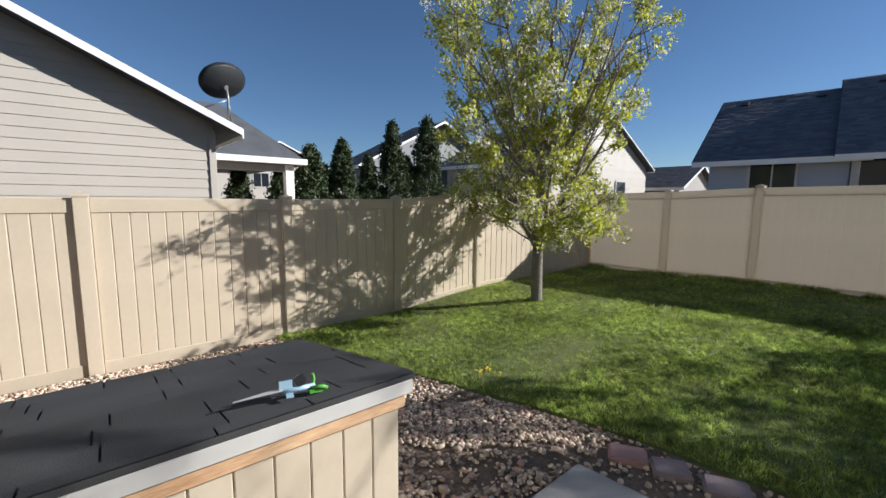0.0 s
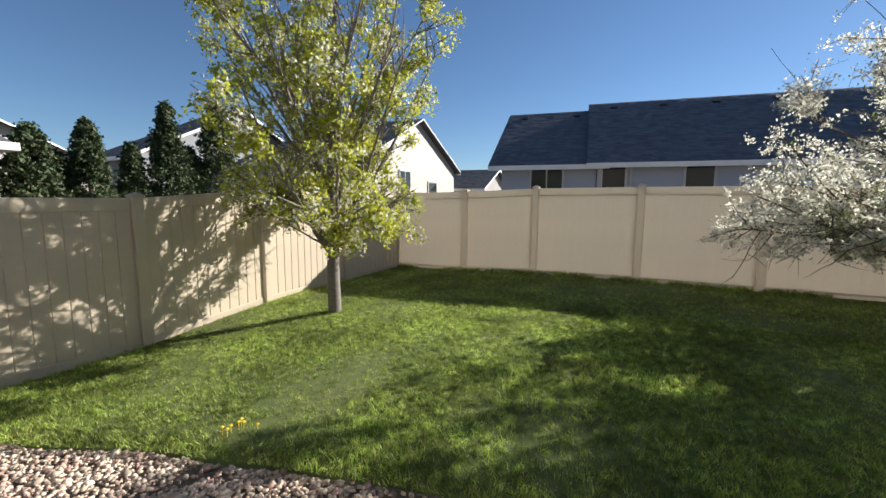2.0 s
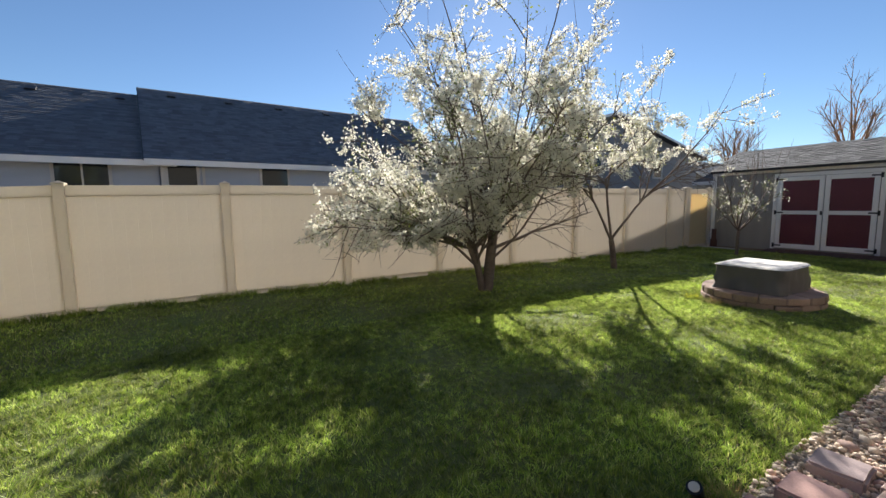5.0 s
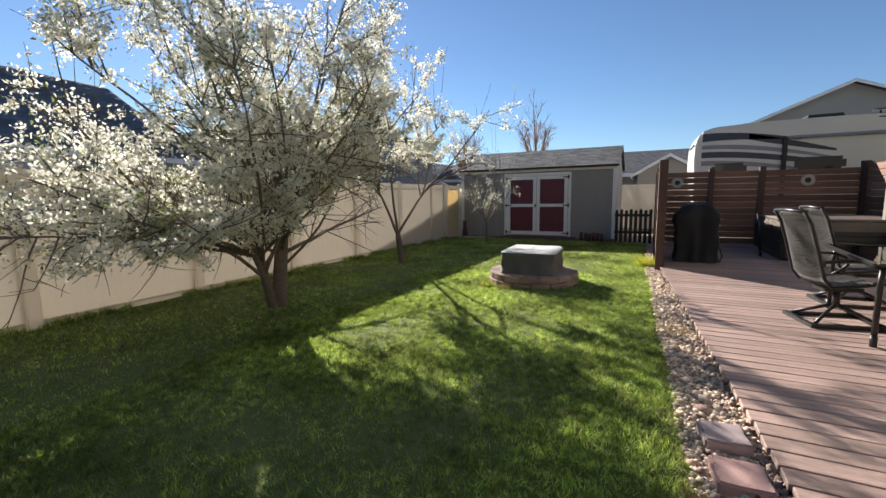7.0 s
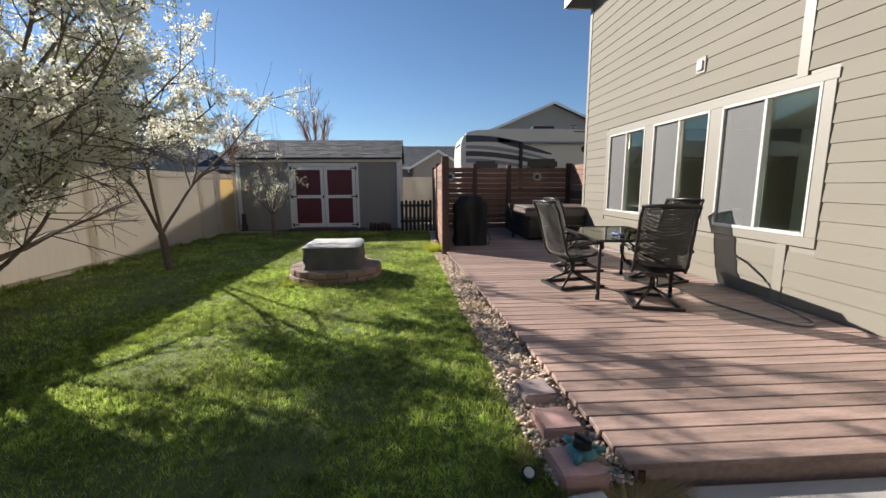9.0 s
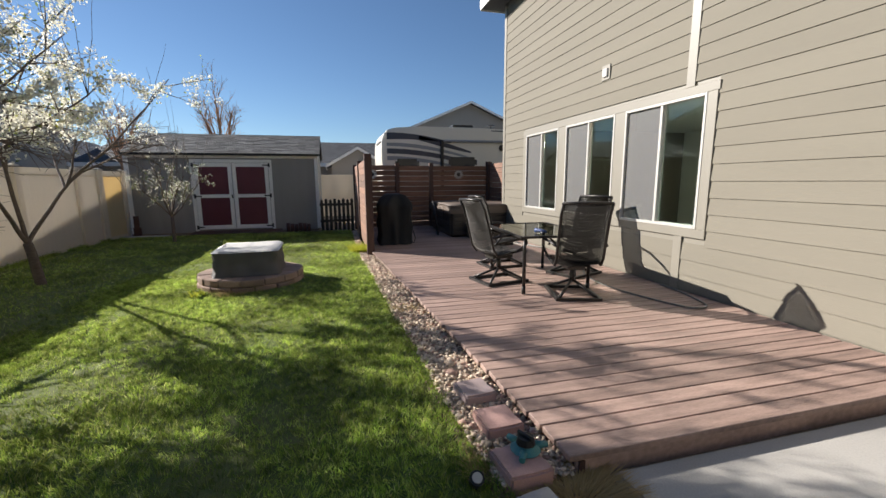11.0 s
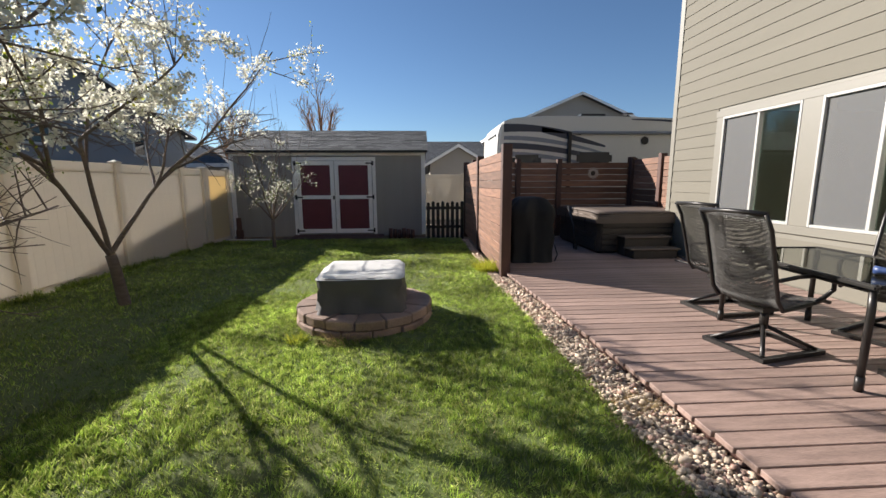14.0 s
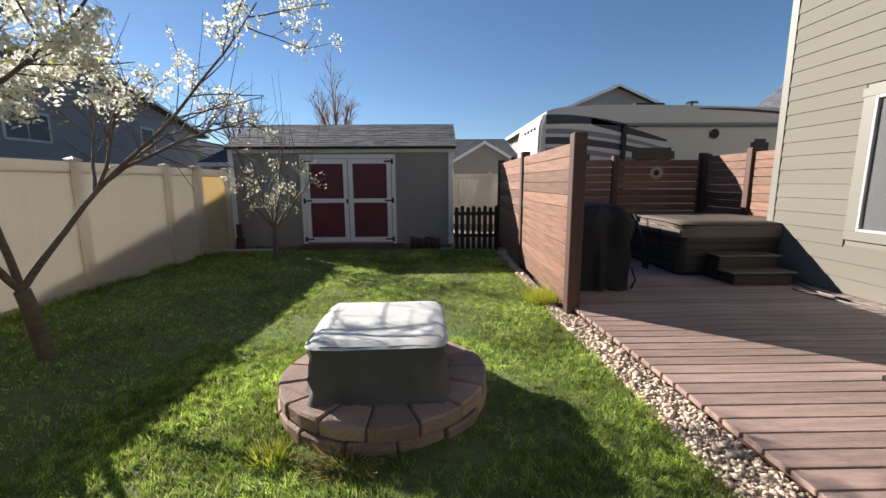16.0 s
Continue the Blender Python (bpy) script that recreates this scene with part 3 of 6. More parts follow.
def shed_door(y0, y1, hinge_right):
    """One leaf: two red panels in a white frame, black strap hinges on its outer edge."""
    d = thing("door", (SX - 0.034, 0, 0), "", "")
    adopt(d, shed)
    z0, z1, zm = 0.10, 2.04, 1.08
    for a, b in ((z0 + 0.12, zm - 0.05), (zm + 0.05, z1 - 0.11)):
        block("panel", (0.0, y0 + 0.11, a), (0.02, y1 - 0.11, b), RED_PANEL, d)
    for a, b in ((y0, y0 + 0.11), (y1 - 0.11, y1)):
        block("stile", (-0.012, a + 0.004, z0), (0.022, b - 0.004, z1), WHITE, d)
    for a, b in ((z0, z0 + 0.12), (zm - 0.05, zm + 0.05), (z1 - 0.11, z1)):
        block("rail", (-0.010, y0 + 0.107, a), (0.021, y1 - 0.107, b), WHITE, d)
    ey = y0 if hinge_right else y1
    s = 1 if hinge_right else -1
    for z in (z0 + 0.07, zm, z1 - 0.06):
        bm = bmesh.new()
        add_box(bm, (-0.022, min(ey, ey - s * 0.05), z - 0.06), (-0.013, max(ey, ey - s * 0.05), z + 0.06))
        add_box(bm, (-0.022, min(ey, ey + s * 0.16), z - 0.018), (-0.014, max(ey, ey + s * 0.16), z + 0.018))
        part("strap_hinge", bm, BLACK, d)
    return d


for lo, hi in (((SX - 0.03, 5.34, 0.06), (SX - 0.003, 5.43, 2.14)), ((SX - 0.03, 7.46, 0.06), (SX - 0.003, 7.55, 2.14)), ((SX - 0.03, 5.43, 2.05), (SX - 0.003, 7.46, 2.14))):
    block("door_casing", lo, hi, WHITE, shed)
shed_door(5.44, 6.44, True)
leaf = shed_door(6.45, 7.45, False)
block("latch", (-0.03, 6.455, 1.02), (-0.013, 6.50, 1.12), BLACK, leaf)
ramp = thing("shed_ramp", (13.4, 6.5, 0), "low dark wooden ramp before the shed doors", "ramp")
for i in range(4):
    block("plank", (-0.05 + i * 0.14, -1.35, -0.02 + i * 0.012), (0.085 + i * 0.14, 1.05, 0.03 + i * 0.012), CEDAR_DARK, ramp)
edging = thing("log_edging", (13.75, 4.7, 0), "short upright dark log edging against the shed", "edging")
for i in range(6):
    bm = bmesh.new()
    add_tube(bm, [(0, -0.34 + i * 0.12, -0.05), (0, -0.34 + i * 0.12, 0.20 + 0.02 * (i % 3))], 0.055, 8)
    part("log", bm, CEDAR_DARK, edging)

curb = thing("edging_stone", (13.25, 8.5, 0.0), "pale concrete edging strip before the shed", "edging")
block("strip", (-0.06, -0.5, -0.04), (0.06, 0.62, 0.05), CONCRETE, curb, 0.012)

# black picket gate between shed and screen
gate = thing("picket_gate", (13.5, 3.5, 0), "low black-stained wooden picket gate", "gate")
for i in range(8):
    y = -0.46 + i * 0.128
    bm = bmesh.new()
    h = 0.98 - 0.03 * (i % 2)
    add_box(bm, (-0.011, y - 0.042, -0.06), (0.011, y + 0.042, h - 0.04))
    q = [bm.verts.new(p) for p in ((-0.011, y - 0.042, h - 0.04), (0.011, y - 0.042, h - 0.04), (0.011, y + 0.042, h - 0.04), (-0.011, y + 0.042, h - 0.04), (-0.011, y, h), (0.011, y, h))]
    for f in ((0, 1, 5, 4), (1, 2, 5), (2, 3, 4, 5), (3, 0, 4)):
        bm.faces.new([q[k] for k in f])
    part("picket", bm, BLACK, gate)
for z in (0.25, 0.75):
    block("rail", (0.013, -0.5, z), (0.045, 0.5, z + 0.08), BLACK, gate)

# ---- neighbouring houses ----
def gable_house(name, label, x0, x1, y0, y1, eave, ridge, along, wall, roof, over=0.45, fascia=WHITE, base=-0.3, barge=None):
    """A house with a gable roof whose ridge runs along x or y."""
    hse = thing(name, (x0, y0, base), label, "house", "neighbouring houses")
    X, Y = x1 - x0, y1 - y0
    e, r = eave - base, ridge - base
    bm = bmesh.new()
    add_box(bm, (0, 0, 0), (X, Y, e))
    if along == "x":
        tri = [((x, 0, e), (x, Y, e), (x, Y / 2, r)) for x in (0, X)]
    else:
        tri = [((0, y, e), (X, y, e), (X / 2, y, r)) for y in (0, Y)]
    p, q = [[bm.verts.new(v) for v in t] for t in tri]
    bm.faces.new(p), bm.faces.new(q[::-1])
    for i in range(3):
        j = (i + 1) % 3
        bm.faces.new((p[i], q[i], q[j], p[j]))
    bmesh.ops.recalc_face_normals(bm, faces=bm.faces[:])
    part("wall", bm, wall, hse)
    half = (Y if along == "x" else X) / 2
    sl = (r - e) / half
    for side in (0, 1):
        rf = bmesh.new()
        drop = over * sl
        if along == "x":
            ye = -over if side == 0 else Y + over
            c = [(-over, ye, e - drop + 0.1), (X + over, ye, e - drop + 0.1), (X + over, Y / 2, r + 0.1), (-over, Y / 2, r + 0.1)]
            al, upv, org, ln = (1, 0, 0), Vector((0, (Y / 2 - ye), r - e + drop)), c[0], X + 2 * over
        else:
            xe = -over if side == 0 else X + over
            c = [(xe, -over, e - drop + 0.1), (xe, Y + over, e - drop + 0.1), (X / 2, Y + over, r + 0.1), (X / 2, -over, r + 0.1)]
            al, upv, org, ln = (0, 1, 0), Vector(((X / 2 - xe), 0, r - e + drop)), c[0], Y + 2 * over
        slope_slab(rf, *c, t=0.12)
        bmesh.ops.recalc_face_normals(rf, faces=rf.faces[:])
        part("roof", rf, roof, hse)
        shingled(hse, org, al, upv, ln, upv.length, roof, 0.16, 0.33, thick=0.008)
        fb = bmesh.new()
        z = e - drop + 0.1
        if along == "x":
            s = -1 if side == 0 else 1
            add_box(fb, (-over, min(ye, ye + s * 0.03), z - 0.2), (X + over, max(ye, ye + s * 0.03), z - 0.005))
        else:
            s = -1 if side == 0 else 1
            add_box(fb, (min(xe, xe + s * 0.03), -over, z - 0.2), (max(xe, xe + s * 0.03), Y + over, z - 0.005))
        part("fascia", fb, fascia, hse)
        # bargeboards on the two gables
        for end in (0, 1):
            bb = bmesh.new()
            a, b = (Vector(c[0]), Vector(c[3])) if end == 0 else (Vector(c[1]), Vector(c[2]))
            out = Vector(al) * (-0.03 if end == 0 else 0.03)
            deep = Vector((0, 0, 0.07 if barge else 0.14))
            vs = [bb.verts.new(v) for v in (a, b, b - deep, a - deep)]
            ws = [bb.verts.new(v.co + out) for v in vs]
            bb.faces.new(vs), bb.faces.new(ws[::-1])
            for i in range(4):
                j = (i + 1) % 4
                bb.faces.new((vs[i], ws[i], ws[j], vs[j]))
            bmesh.ops.recalc_face_normals(bb, faces=bb.faces[:])
            part("bargeboard", bb, barge or fascia, hse)
    return hse


def house_window(hse, centre, w, h, face, dark=DARKGLASS, sash=True):
    """A framed window on a wall that faces -y, +y, -x or +x; centre in world space."""
    turn = {"-y": 0, "+x": 90, "+y": 180, "-x": -90}[face]
    win = new("window")
    adopt(win, hse)
    win.matrix_local = hse.matrix_world.inverted() @ pose(*centre, 0, 0, turn)
    bm = bmesh.new()
    f = 0.09
    add_box(bm, (-w / 2 - f, -0.05, -h / 2 - f), (-w / 2, 0.0, h / 2 + f))
    add_box(bm, (w / 2, -0.05, -h / 2 - f), (w / 2 + f, 0.0, h / 2 + f))
    add_box(bm, (-w / 2, -0.05, h / 2), (w / 2, 0.0, h / 2 + f))
    add_box(bm, (-w / 2, -0.05, -h / 2 - f), (w / 2, 0.0, -h / 2))
    if sash:
        add_box(bm, (-0.025, -0.045, -h / 2), (0.025, -0.01, h / 2))
    part("frame", bm, FRAME_WHITE, win)
    for a, b in ((-w / 2, -0.025), (0.025, w / 2)) if sash else ((-w / 2, w / 2),):
        block("pane", (a, -0.03, -h / 2), (b, -0.012, h / 2), dark, win, 0)


def lap_east(hse, x, y0, y1, z0, eave_y, slope, material):
    """Lapped boards on a gable wall that faces east, cut short along the rake; world space."""
    inv = hse.matrix_world.inverted()
    z = z0
    while True:
        top = eave_y - max(0.0, (z + 0.19 - EAVE_Z)) / slope
        b = min(y1, top)
        if b < y0 + 0.3:
            break
        v = [(x, y0, z), (x, b, z), (x + 0.018, b, z), (x + 0.018, y0, z), (x, y0, z + 0.2), (x, b, z + 0.2), (x + 0.004, b, z + 0.2), (x + 0.004, y0, z + 0.2)]
        f = [(0, 1, 2, 3), (7, 6, 5, 4), (2, 6, 7, 3), (0, 3, 7, 4), (1, 5, 6, 2), (0, 4, 5, 1)]
        piece("siding_board", mesh_of("siding_board", v, f, material), hse, inv)
        z += 0.19


# west neighbour: gable end with siding, wing with a porch beyond
west = gable_house("neighbour_house", "off-white sided house with a dark shingle roof beyond the fence", -20.0, -9.4, -10.0, 1.85, 3.05, 5.86, "x", PALE_SIDING, SHINGLE, 0.45)
EAVE_Z = 3.11
lap_east(west, -9.398, -10.0, 1.78, -0.2, 1.95, 0.471, PALE_SIDING)
block("corner_trim", (10.6, 11.74, 0.0), (10.65, 11.87, 3.2), PALE_SIDING, west)
wing = thing("porch_wing", (-12.2, 2.35, -0.3), "porch wing with a dark hip roof and white column", "house", "neighbouring houses")
bm = bmesh.new()
h0 = 2.95
pts = {"a": (-6, -1, h0), "b": (0.2, -1, h0), "c": (0.2, 2.5, h0), "d": (-6, 2.5, h0), "e": (-2.2, 0.7, 4.75), "f": (-6, 0.7, 4.75), "g": (-2.2, -1, 4.75), "h": (-6, -1, 4.75)}
vs = {k: bm.verts.new(v) for k, v in pts.items()}
for f in ("bcea", "cdfe", "bceg", "ghfe", "abcd"):
    if f == "bcea":
        continue
    bm.faces.new([vs[k] for k in f])
bmesh.ops.recalc_face_normals(bm, faces=bm.faces[:])
part("roof", bm, SHINGLE, wing)
block("fascia_front", (0.2, -1.0, h0 - 0.14), (0.24, 2.54, h0 + 0.03), WHITE, wing)
block("fascia_side", (-6.0, 2.5, h0 - 0.14), (0.2, 2.54, h0 + 0.03), WHITE, wing)
block("ceiling", (-6.0, -1.0, h0 - 0.16), (0.18, 2.48, h0 - 0.02), TAUPE_SIDING, wing)
block("column", (-0.25, 1.95, 0.0), (0.0, 2.2, h0 - 0.16), WHITE, wing)
block("beam", (-0.2, -1.0, h0 - 0.36), (-0.05, 1.95, h0 - 0.165), TAUPE_SIDING, wing)
block("rear_wall", (-6.0, -1.0, 0.0), (-5.6, 1.0, h0 - 0.17), PALE_SIDING, wing)

dish = thing("satellite_dish", (-8.98, 2.0, 3.05), "dark grey satellite dish on a tripod mast at the roof edge", "satellite dish")
bm = bmesh.new()
rings = []
for k in range(7):
    r = 0.43 * k / 6
    rings.append([bm.verts.new((r * math.cos(a), r * math.sin(a) * 0.86, -0.14 * (1 - (k / 6) ** 2))) for a in (2 * math.pi * i / 28 for i in range(28))] if k else [bm.verts.new((0, 0, -0.14))])
for i in range(28):
    bm.faces.new((rings[0][0], rings[1][i], rings[1][(i + 1) % 28]))
for a, b in zip(rings[1:], rings[2:]):
    for i in range(28):
        bm.faces.new((a[i], b[i], b[(i + 1) % 28], a[(i + 1) % 28]))
bmesh.ops.solidify(bm, geom=bm.faces[:], thickness=0.012)
for f in bm.faces:
    f.smooth = True
ob = part("reflector", bm, DISHGREY, dish)
ob.matrix_local = pose(-0.05, 0.0, 0.80, -50, 0, 115) @ Matrix.Diagonal((1.16, 1.08, 1.0, 1))
bm = bmesh.new()
add_tube(bm, [(0.02, 0.05, 0.62), (0.05, 0.06, 0.45), (0.0, 0.05, 0.0)], 0.025)
part("mast", bm, STEEL, dish)
for x, y in ((-0.1, -0.45), (-0.3, 0.2)):
    bm = bmesh.new()
    add_tube(bm, [(0.04, 0.06, 0.42), (x, y, -0.02 - 0.47 * y)], 0.014)
    part("strut", bm, STEEL, dish)
bm = bmesh.new()
add_tube(bm, [(0.02, 0.05, 0.66), (-0.06, 0.0, 0.70)], 0.05)
part("bracket", bm, STEEL, dish)

# north neighbour
north_a = gable_house("neighbour_house", "blue-grey house with a long charcoal roof behind the fence", -5.6, -1.6, 18.6, 28.2, 3.25, 6.15, "x", GREY_SIDING, SHINGLE_BLUE, 0.5, barge=SHINGLE)
north_b = gable_house("neighbour_house", "blue-grey house section with a taller charcoal roof", -1.9, 10.5, 18.45, 28.3, 3.27, 6.45, "x", GREY_SIDING, SHINGLE_BLUE, 0.45, barge=SHINGLE)
house_window(north_a, (-3.62, 18.6, 2.5), 1.3, 1.1, "-y")
house_window(north_b, (-1.28, 18.45, 2.45), 0.85, 1.2, "-y", sash=False)
house_window(north_b, (1.8, 18.45, 2.45), 0.95, 1.2, "-y", sash=False)
block("corner_trim", (-0.02, -0.03, 0.3), (0.12, -0.004, 3.4), FRAME_WHITE, north_b)
block("downpipe", (1.22, -0.1, 0.3), (1.3, -0.02, 3.3), FRAME_WHITE, north_b)


def roof_vent(hse, at):
    inv = hse.matrix_world.inverted()
    bm = bmesh.new()
    add_box(bm, (-0.2, -0.2, 0), (0.2, 0.2, 0.14))
    bmesh.ops.bevel(bm, geom=bm.edges[:], offset=0.05, segments=2, affect="EDGES")
    ob = part("roof_vent", bm, BLACK, hse)
    ob.matrix_local = inv @ pose(*at, 30, 0, 0)


for hse, x, z in ((north_a, -5.2, 5.85), (north_a, -3.9, 5.8), (north_a, -2.6, 5.85), (north_b, -1.2, 6.15), (north_b, 1.0, 6.15), (north_b, 3.2, 6.15), (north_b, 5.6, 6.15)):
    roof_vent(hse, (x, 22.9, z))

# the house stands a little askew to the yard
pivot = Matrix.Translation((-6.1, 18.1, 0))
for hse, dx in ((north_a, 0.26), (north_b, 0.61)):
    hse.matrix_world = Matrix.Translation((dx, 0, 0)) @ pivot @ Matrix.Rotation(radians(6.9), 4, "Z") @ pivot.inverted() @ hse.matrix_world

# north-west neighbour: white gable
nw = gable_house("neighbour_house", "white-sided gable house seen beyond the fence corner", -20.0, -12.0, 17.4, 27.9, 3.66, 6.24, "x", PALE_SIDING, SHINGLE, 0.38, barge=WHITE)
house_window(nw, (-11.98, 21.1, 2.5), 1.1, 1.3, "+x")
house_window(nw, (-11.98, 24.5, 2.27), 1.1, 0.75, "+x", sash=False)
for k in range(30):
    z = -0.2 + 0.2 * k
    inset = max(0.0, z + 0.2 - 3.66) * 5.25 / 2.58
    if inset < 5.0:
        v = [(a, b, c + d) for d, a2 in ((0.0, -11.978), (0.2, -11.994)) for a, b, c in ((-12.0, 17.4 + inset, z), (-12.0, 27.9 - inset, z), (a2, 27.9 - inset, z), (a2, 17.4 + inset, z))]
        piece("siding_board", mesh_of("siding_board", v, [(0, 1, 2, 3), (7, 6, 5, 4), (2, 6, 7, 3), (0, 3, 7, 4), (1, 5, 6, 2), (0, 4, 5, 1)], PALE_SIDING), nw, nw.matrix_world.inverted())
nw2 = gable_house("neighbour_house", "grey house with a dark roof far behind the evergreens", -24.2, -21.5, 12.0, 24.0, 3.6, 6.6, "x", SLATE_SIDING, SHINGLE, 0.5)
nw3 = gable_house("neighbour_house", "low pale garage with a white eave beyond the white gable", -16.0, -10.2, 28.8, 34.8, 2.5, 3.9, "x", TAUPE_SIDING, SHINGLE, 0.4)
nw4 = gable_house("neighbour_house", "far tan house behind the porch wing", -46.0, -36.0, 6.0, 18.0, 3.4, 6.2, "x", PALE_SIDING, SHINGLE, 0.5)
house_window(nw4, (-36.0, 10.5, 3.0), 1.2, 1.1, "+x")

# north-east neighbour
ne = gable_house("neighbour_house", "slate grey two-storey house behind the blossoming trees", 12.5, 30.2, 19.0, 29.0, 4.45, 6.6, "y", SLATE_SIDING, SHINGLE, 0.5)
house_window(ne, (19.6, 19.0, 3.55), 1.6, 0.9, "-y")
house_window(ne, (25.8, 19.0, 3.6), 0.8, 1.2, "-y", sash=False)
ne2 = gable_house("neighbour_house", "pale garage with a dark roof behind the shed", 32.0, 40.0, 18.5, 26.0, 2.9, 4.6, "x", PALE_SIDING, SHINGLE, 0.4)

# east: roofs beyond the shed and trailer
east_a = gable_house("neighbour_house", "long low house with a charcoal roof beyond the shed", 26.0, 36.0, 0.5, 16.0, 2.6, 4.1, "y", TAUPE_SIDING, SHINGLE, 0.5)
east_b = gable_house("neighbour_house", "small taupe gable outbuilding beyond the picket gate", 22.0, 25.0, 1.05, 3.65, 2.35, 3.1, "x", TAUPE_SIDING, SHINGLE, 0.25)
east_c = gable_house("neighbour_house", "tall taupe gable house beyond the travel trailer", 26.5, 38.0, -9.2, -0.9, 4.6, 6.35, "x", TAUPE_SIDING, SHINGLE, 0.4)
east_d = gable_house("neighbour_house", "neighbouring house eave with white fascia", 26.4, 27.6, -23.0, -13.3, 5.15, 9.2, "x", PALE_SIDING, SHINGLE, 0.5)
fence("fence_east", "tan vinyl fence panel seen beyond the gate", [(19.5, 0.6), (19.5, 2.4), (19.5, 4.3), (19.5, 6.2)], "y")

# ---- travel trailer ----
rv = thing("travel_trailer", (14.0, 1.9, 0.0), "large white travel trailer with navy and grey swoosh decals", "travel trailer")
bm = bmesh.new()
prof = [(-0.1, 0.9), (0.05, 1.5), (0.12, 2.2), (0.10, 2.8), (-0.02, 3.08), (-0.3, 3.18), (-1.2, 3.24), (-3.0, 3.24), (-6.0, 3.16), (-9.5, 3.05), (-9.5, 0.7), (-0.5, 0.7)]
L = [bm.verts.new((0.0, y, z)) for y, z in prof]
R = [bm.verts.new((2.45, y, z)) for y, z in prof]
bm.faces.new(L), bm.faces.new(R[::-1])
for i in range(len(prof)):
    j = (i + 1) % len(prof)
    bm.faces.new((L[i], R[i], R[j], L[j]))
bmesh.ops.recalc_face_normals(bm, faces=bm.faces[:])
bmesh.ops.bevel(bm, geom=bm.edges[:], offset=0.05, segments=2, affect="EDGES")
part("body", bm, RVWHITE, rv)


def swoosh(top, bottom, material, name="decal"):
    """A curved stripe on the trailer's west side between two lines of (y, z)."""
    n = 24
    def bez(p, t):
        a, b, c = p
        return tuple(a[k] * (1 - t) ** 2 + 2 * b[k] * t * (1 - t) + c[k] * t * t for k in range(2))
    verts, faces = [], []
    for i in range(n + 1):
        for p in (top, bottom):
            y, z = bez(p, i / n)
            verts += [(-0.006, y, z), (-0.001, y, z)]
    for i in range(n):
        k = 4 * i
        faces += [(k, k + 2, k + 6, k + 4), (k, k + 4, k + 5, k + 1), (k + 2, k + 3, k + 7, k + 6)]
    return piece(name, mesh_of(name, verts, faces, material), rv)


swoosh([(-0.05, 3.02), (-1.0, 3.05), (-2.2, 2.75)], [(-0.05, 2.80), (-0.9, 2.86), (-2.2, 2.72)], RVBLUE)
swoosh([(-0.05, 2.70), (-1.3, 2.75), (-3.0, 2.22)], [(-0.05, 2.60), (-1.3, 2.6), (-3.0, 2.18)], RVGREY)
swoosh([(-0.05, 2.52), (-1.2, 2.55), (-3.0, 2.10)], [(-0.05, 2.36), (-1.2, 2.38), (-3.0, 2.0)], RVBLUE)
swoosh([(-0.05, 2.28), (-1.0, 2.3), (-2.2, 2.02)], [(-0.05, 2.15), (-1.0, 2.16), (-2.2, 1.95)], RVGREY)
swoosh([(-1.1, 2.95), (-2.0, 2.75), (-2.9, 2.45)], [(-1.1, 2.80), (-2.0, 2.55), (-2.9, 2.40)], RVBLUE)
swoosh([(-3.6, 3.16), (-5.0, 3.18), (-6.2, 2.98)], [(-3.6, 3.13), (-5.0, 3.1), (-6.2, 2.94)], RVBLUE)
block("awning_tube", (-0.09, -9.0, 2.74), (-0.005, -1.9, 2.82), RVGREY, rv, 0.02)
block("awning_arm", (-0.08, -1.92, 1.2), (-0.01, -1.82, 2.80), BLACK, rv, 0.01)
for y, z, w, h in ((-2.6, 2.1, 1.0, 0.34), (-0.7, 2.05, 0.8, 0.3), (-5.1, 2.25, 0.42, 0.42)):
    bm = bmesh.new()
    add_box(bm, (-0.02, y - w / 2, z - h / 2), (-0.002, y + w / 2, z + h / 2))
    bmesh.ops.bevel(bm, geom=[e for e in bm.edges if abs(e.verts[0].co.x - e.verts[1].co.x) > 0.01], offset=0.08, segments=4, affect="EDGES")
    part("window", bm, DARKGLASS, rv)
bm = bmesh.new()
bmesh.ops.create_cone(bm, cap_ends=True, segments=20, radius1=0.11, radius2=0.10, depth=0.03, matrix=Matrix.Translation((-0.015, -4.0, 2.58)) @ Matrix.Rotation(radians(90), 4, "Y"))
part("porthole", bm, BLACK, rv)
bm = bmesh.new()
add_box(bm, (0.7, -3.3, 3.2), (1.7, -2.4, 3.42))
bmesh.ops.bevel(bm, geom=bm.edges[:], offset=0.09, segments=3, affect="EDGES")
part("roof_air_unit", bm, BLACK, rv)
bm = bmesh.new()
add_tube(bm, [(0.8, -3.9, 3.2), (0.8, -3.9, 3.40)], 0.02)
bmesh.ops.create_cone(bm, cap_ends=True, segments=16, radius1=0.16, radius2=0.12, depth=0.04, matrix=Matrix.Translation((0.8, -3.9, 3.42)))
part("roof_antenna", bm, BLACK, rv)
for x in (0.35, 0.7, 1.05, 1.4):
    block("marker_light", (x, 0.03, 2.72), (x + 0.08, 0.135, 2.78), BLACK, rv, 0.01)
for y in (-4.0, -5.0):
    bm = bmesh.new()
    bmesh.ops.create_cone(bm, cap_ends=True, segments=24, radius1=0.38, radius2=0.38, depth=0.24, matrix=Matrix.Translation((0.2, y, 0.38)) @ Matrix.Rotation(radians(90), 4, "Y"))
    bmesh.ops.bevel(bm, geom=bm.edges[:], offset=0.03, segments=2, affect="EDGES")
    part("wheel", bm, BLACK, rv)
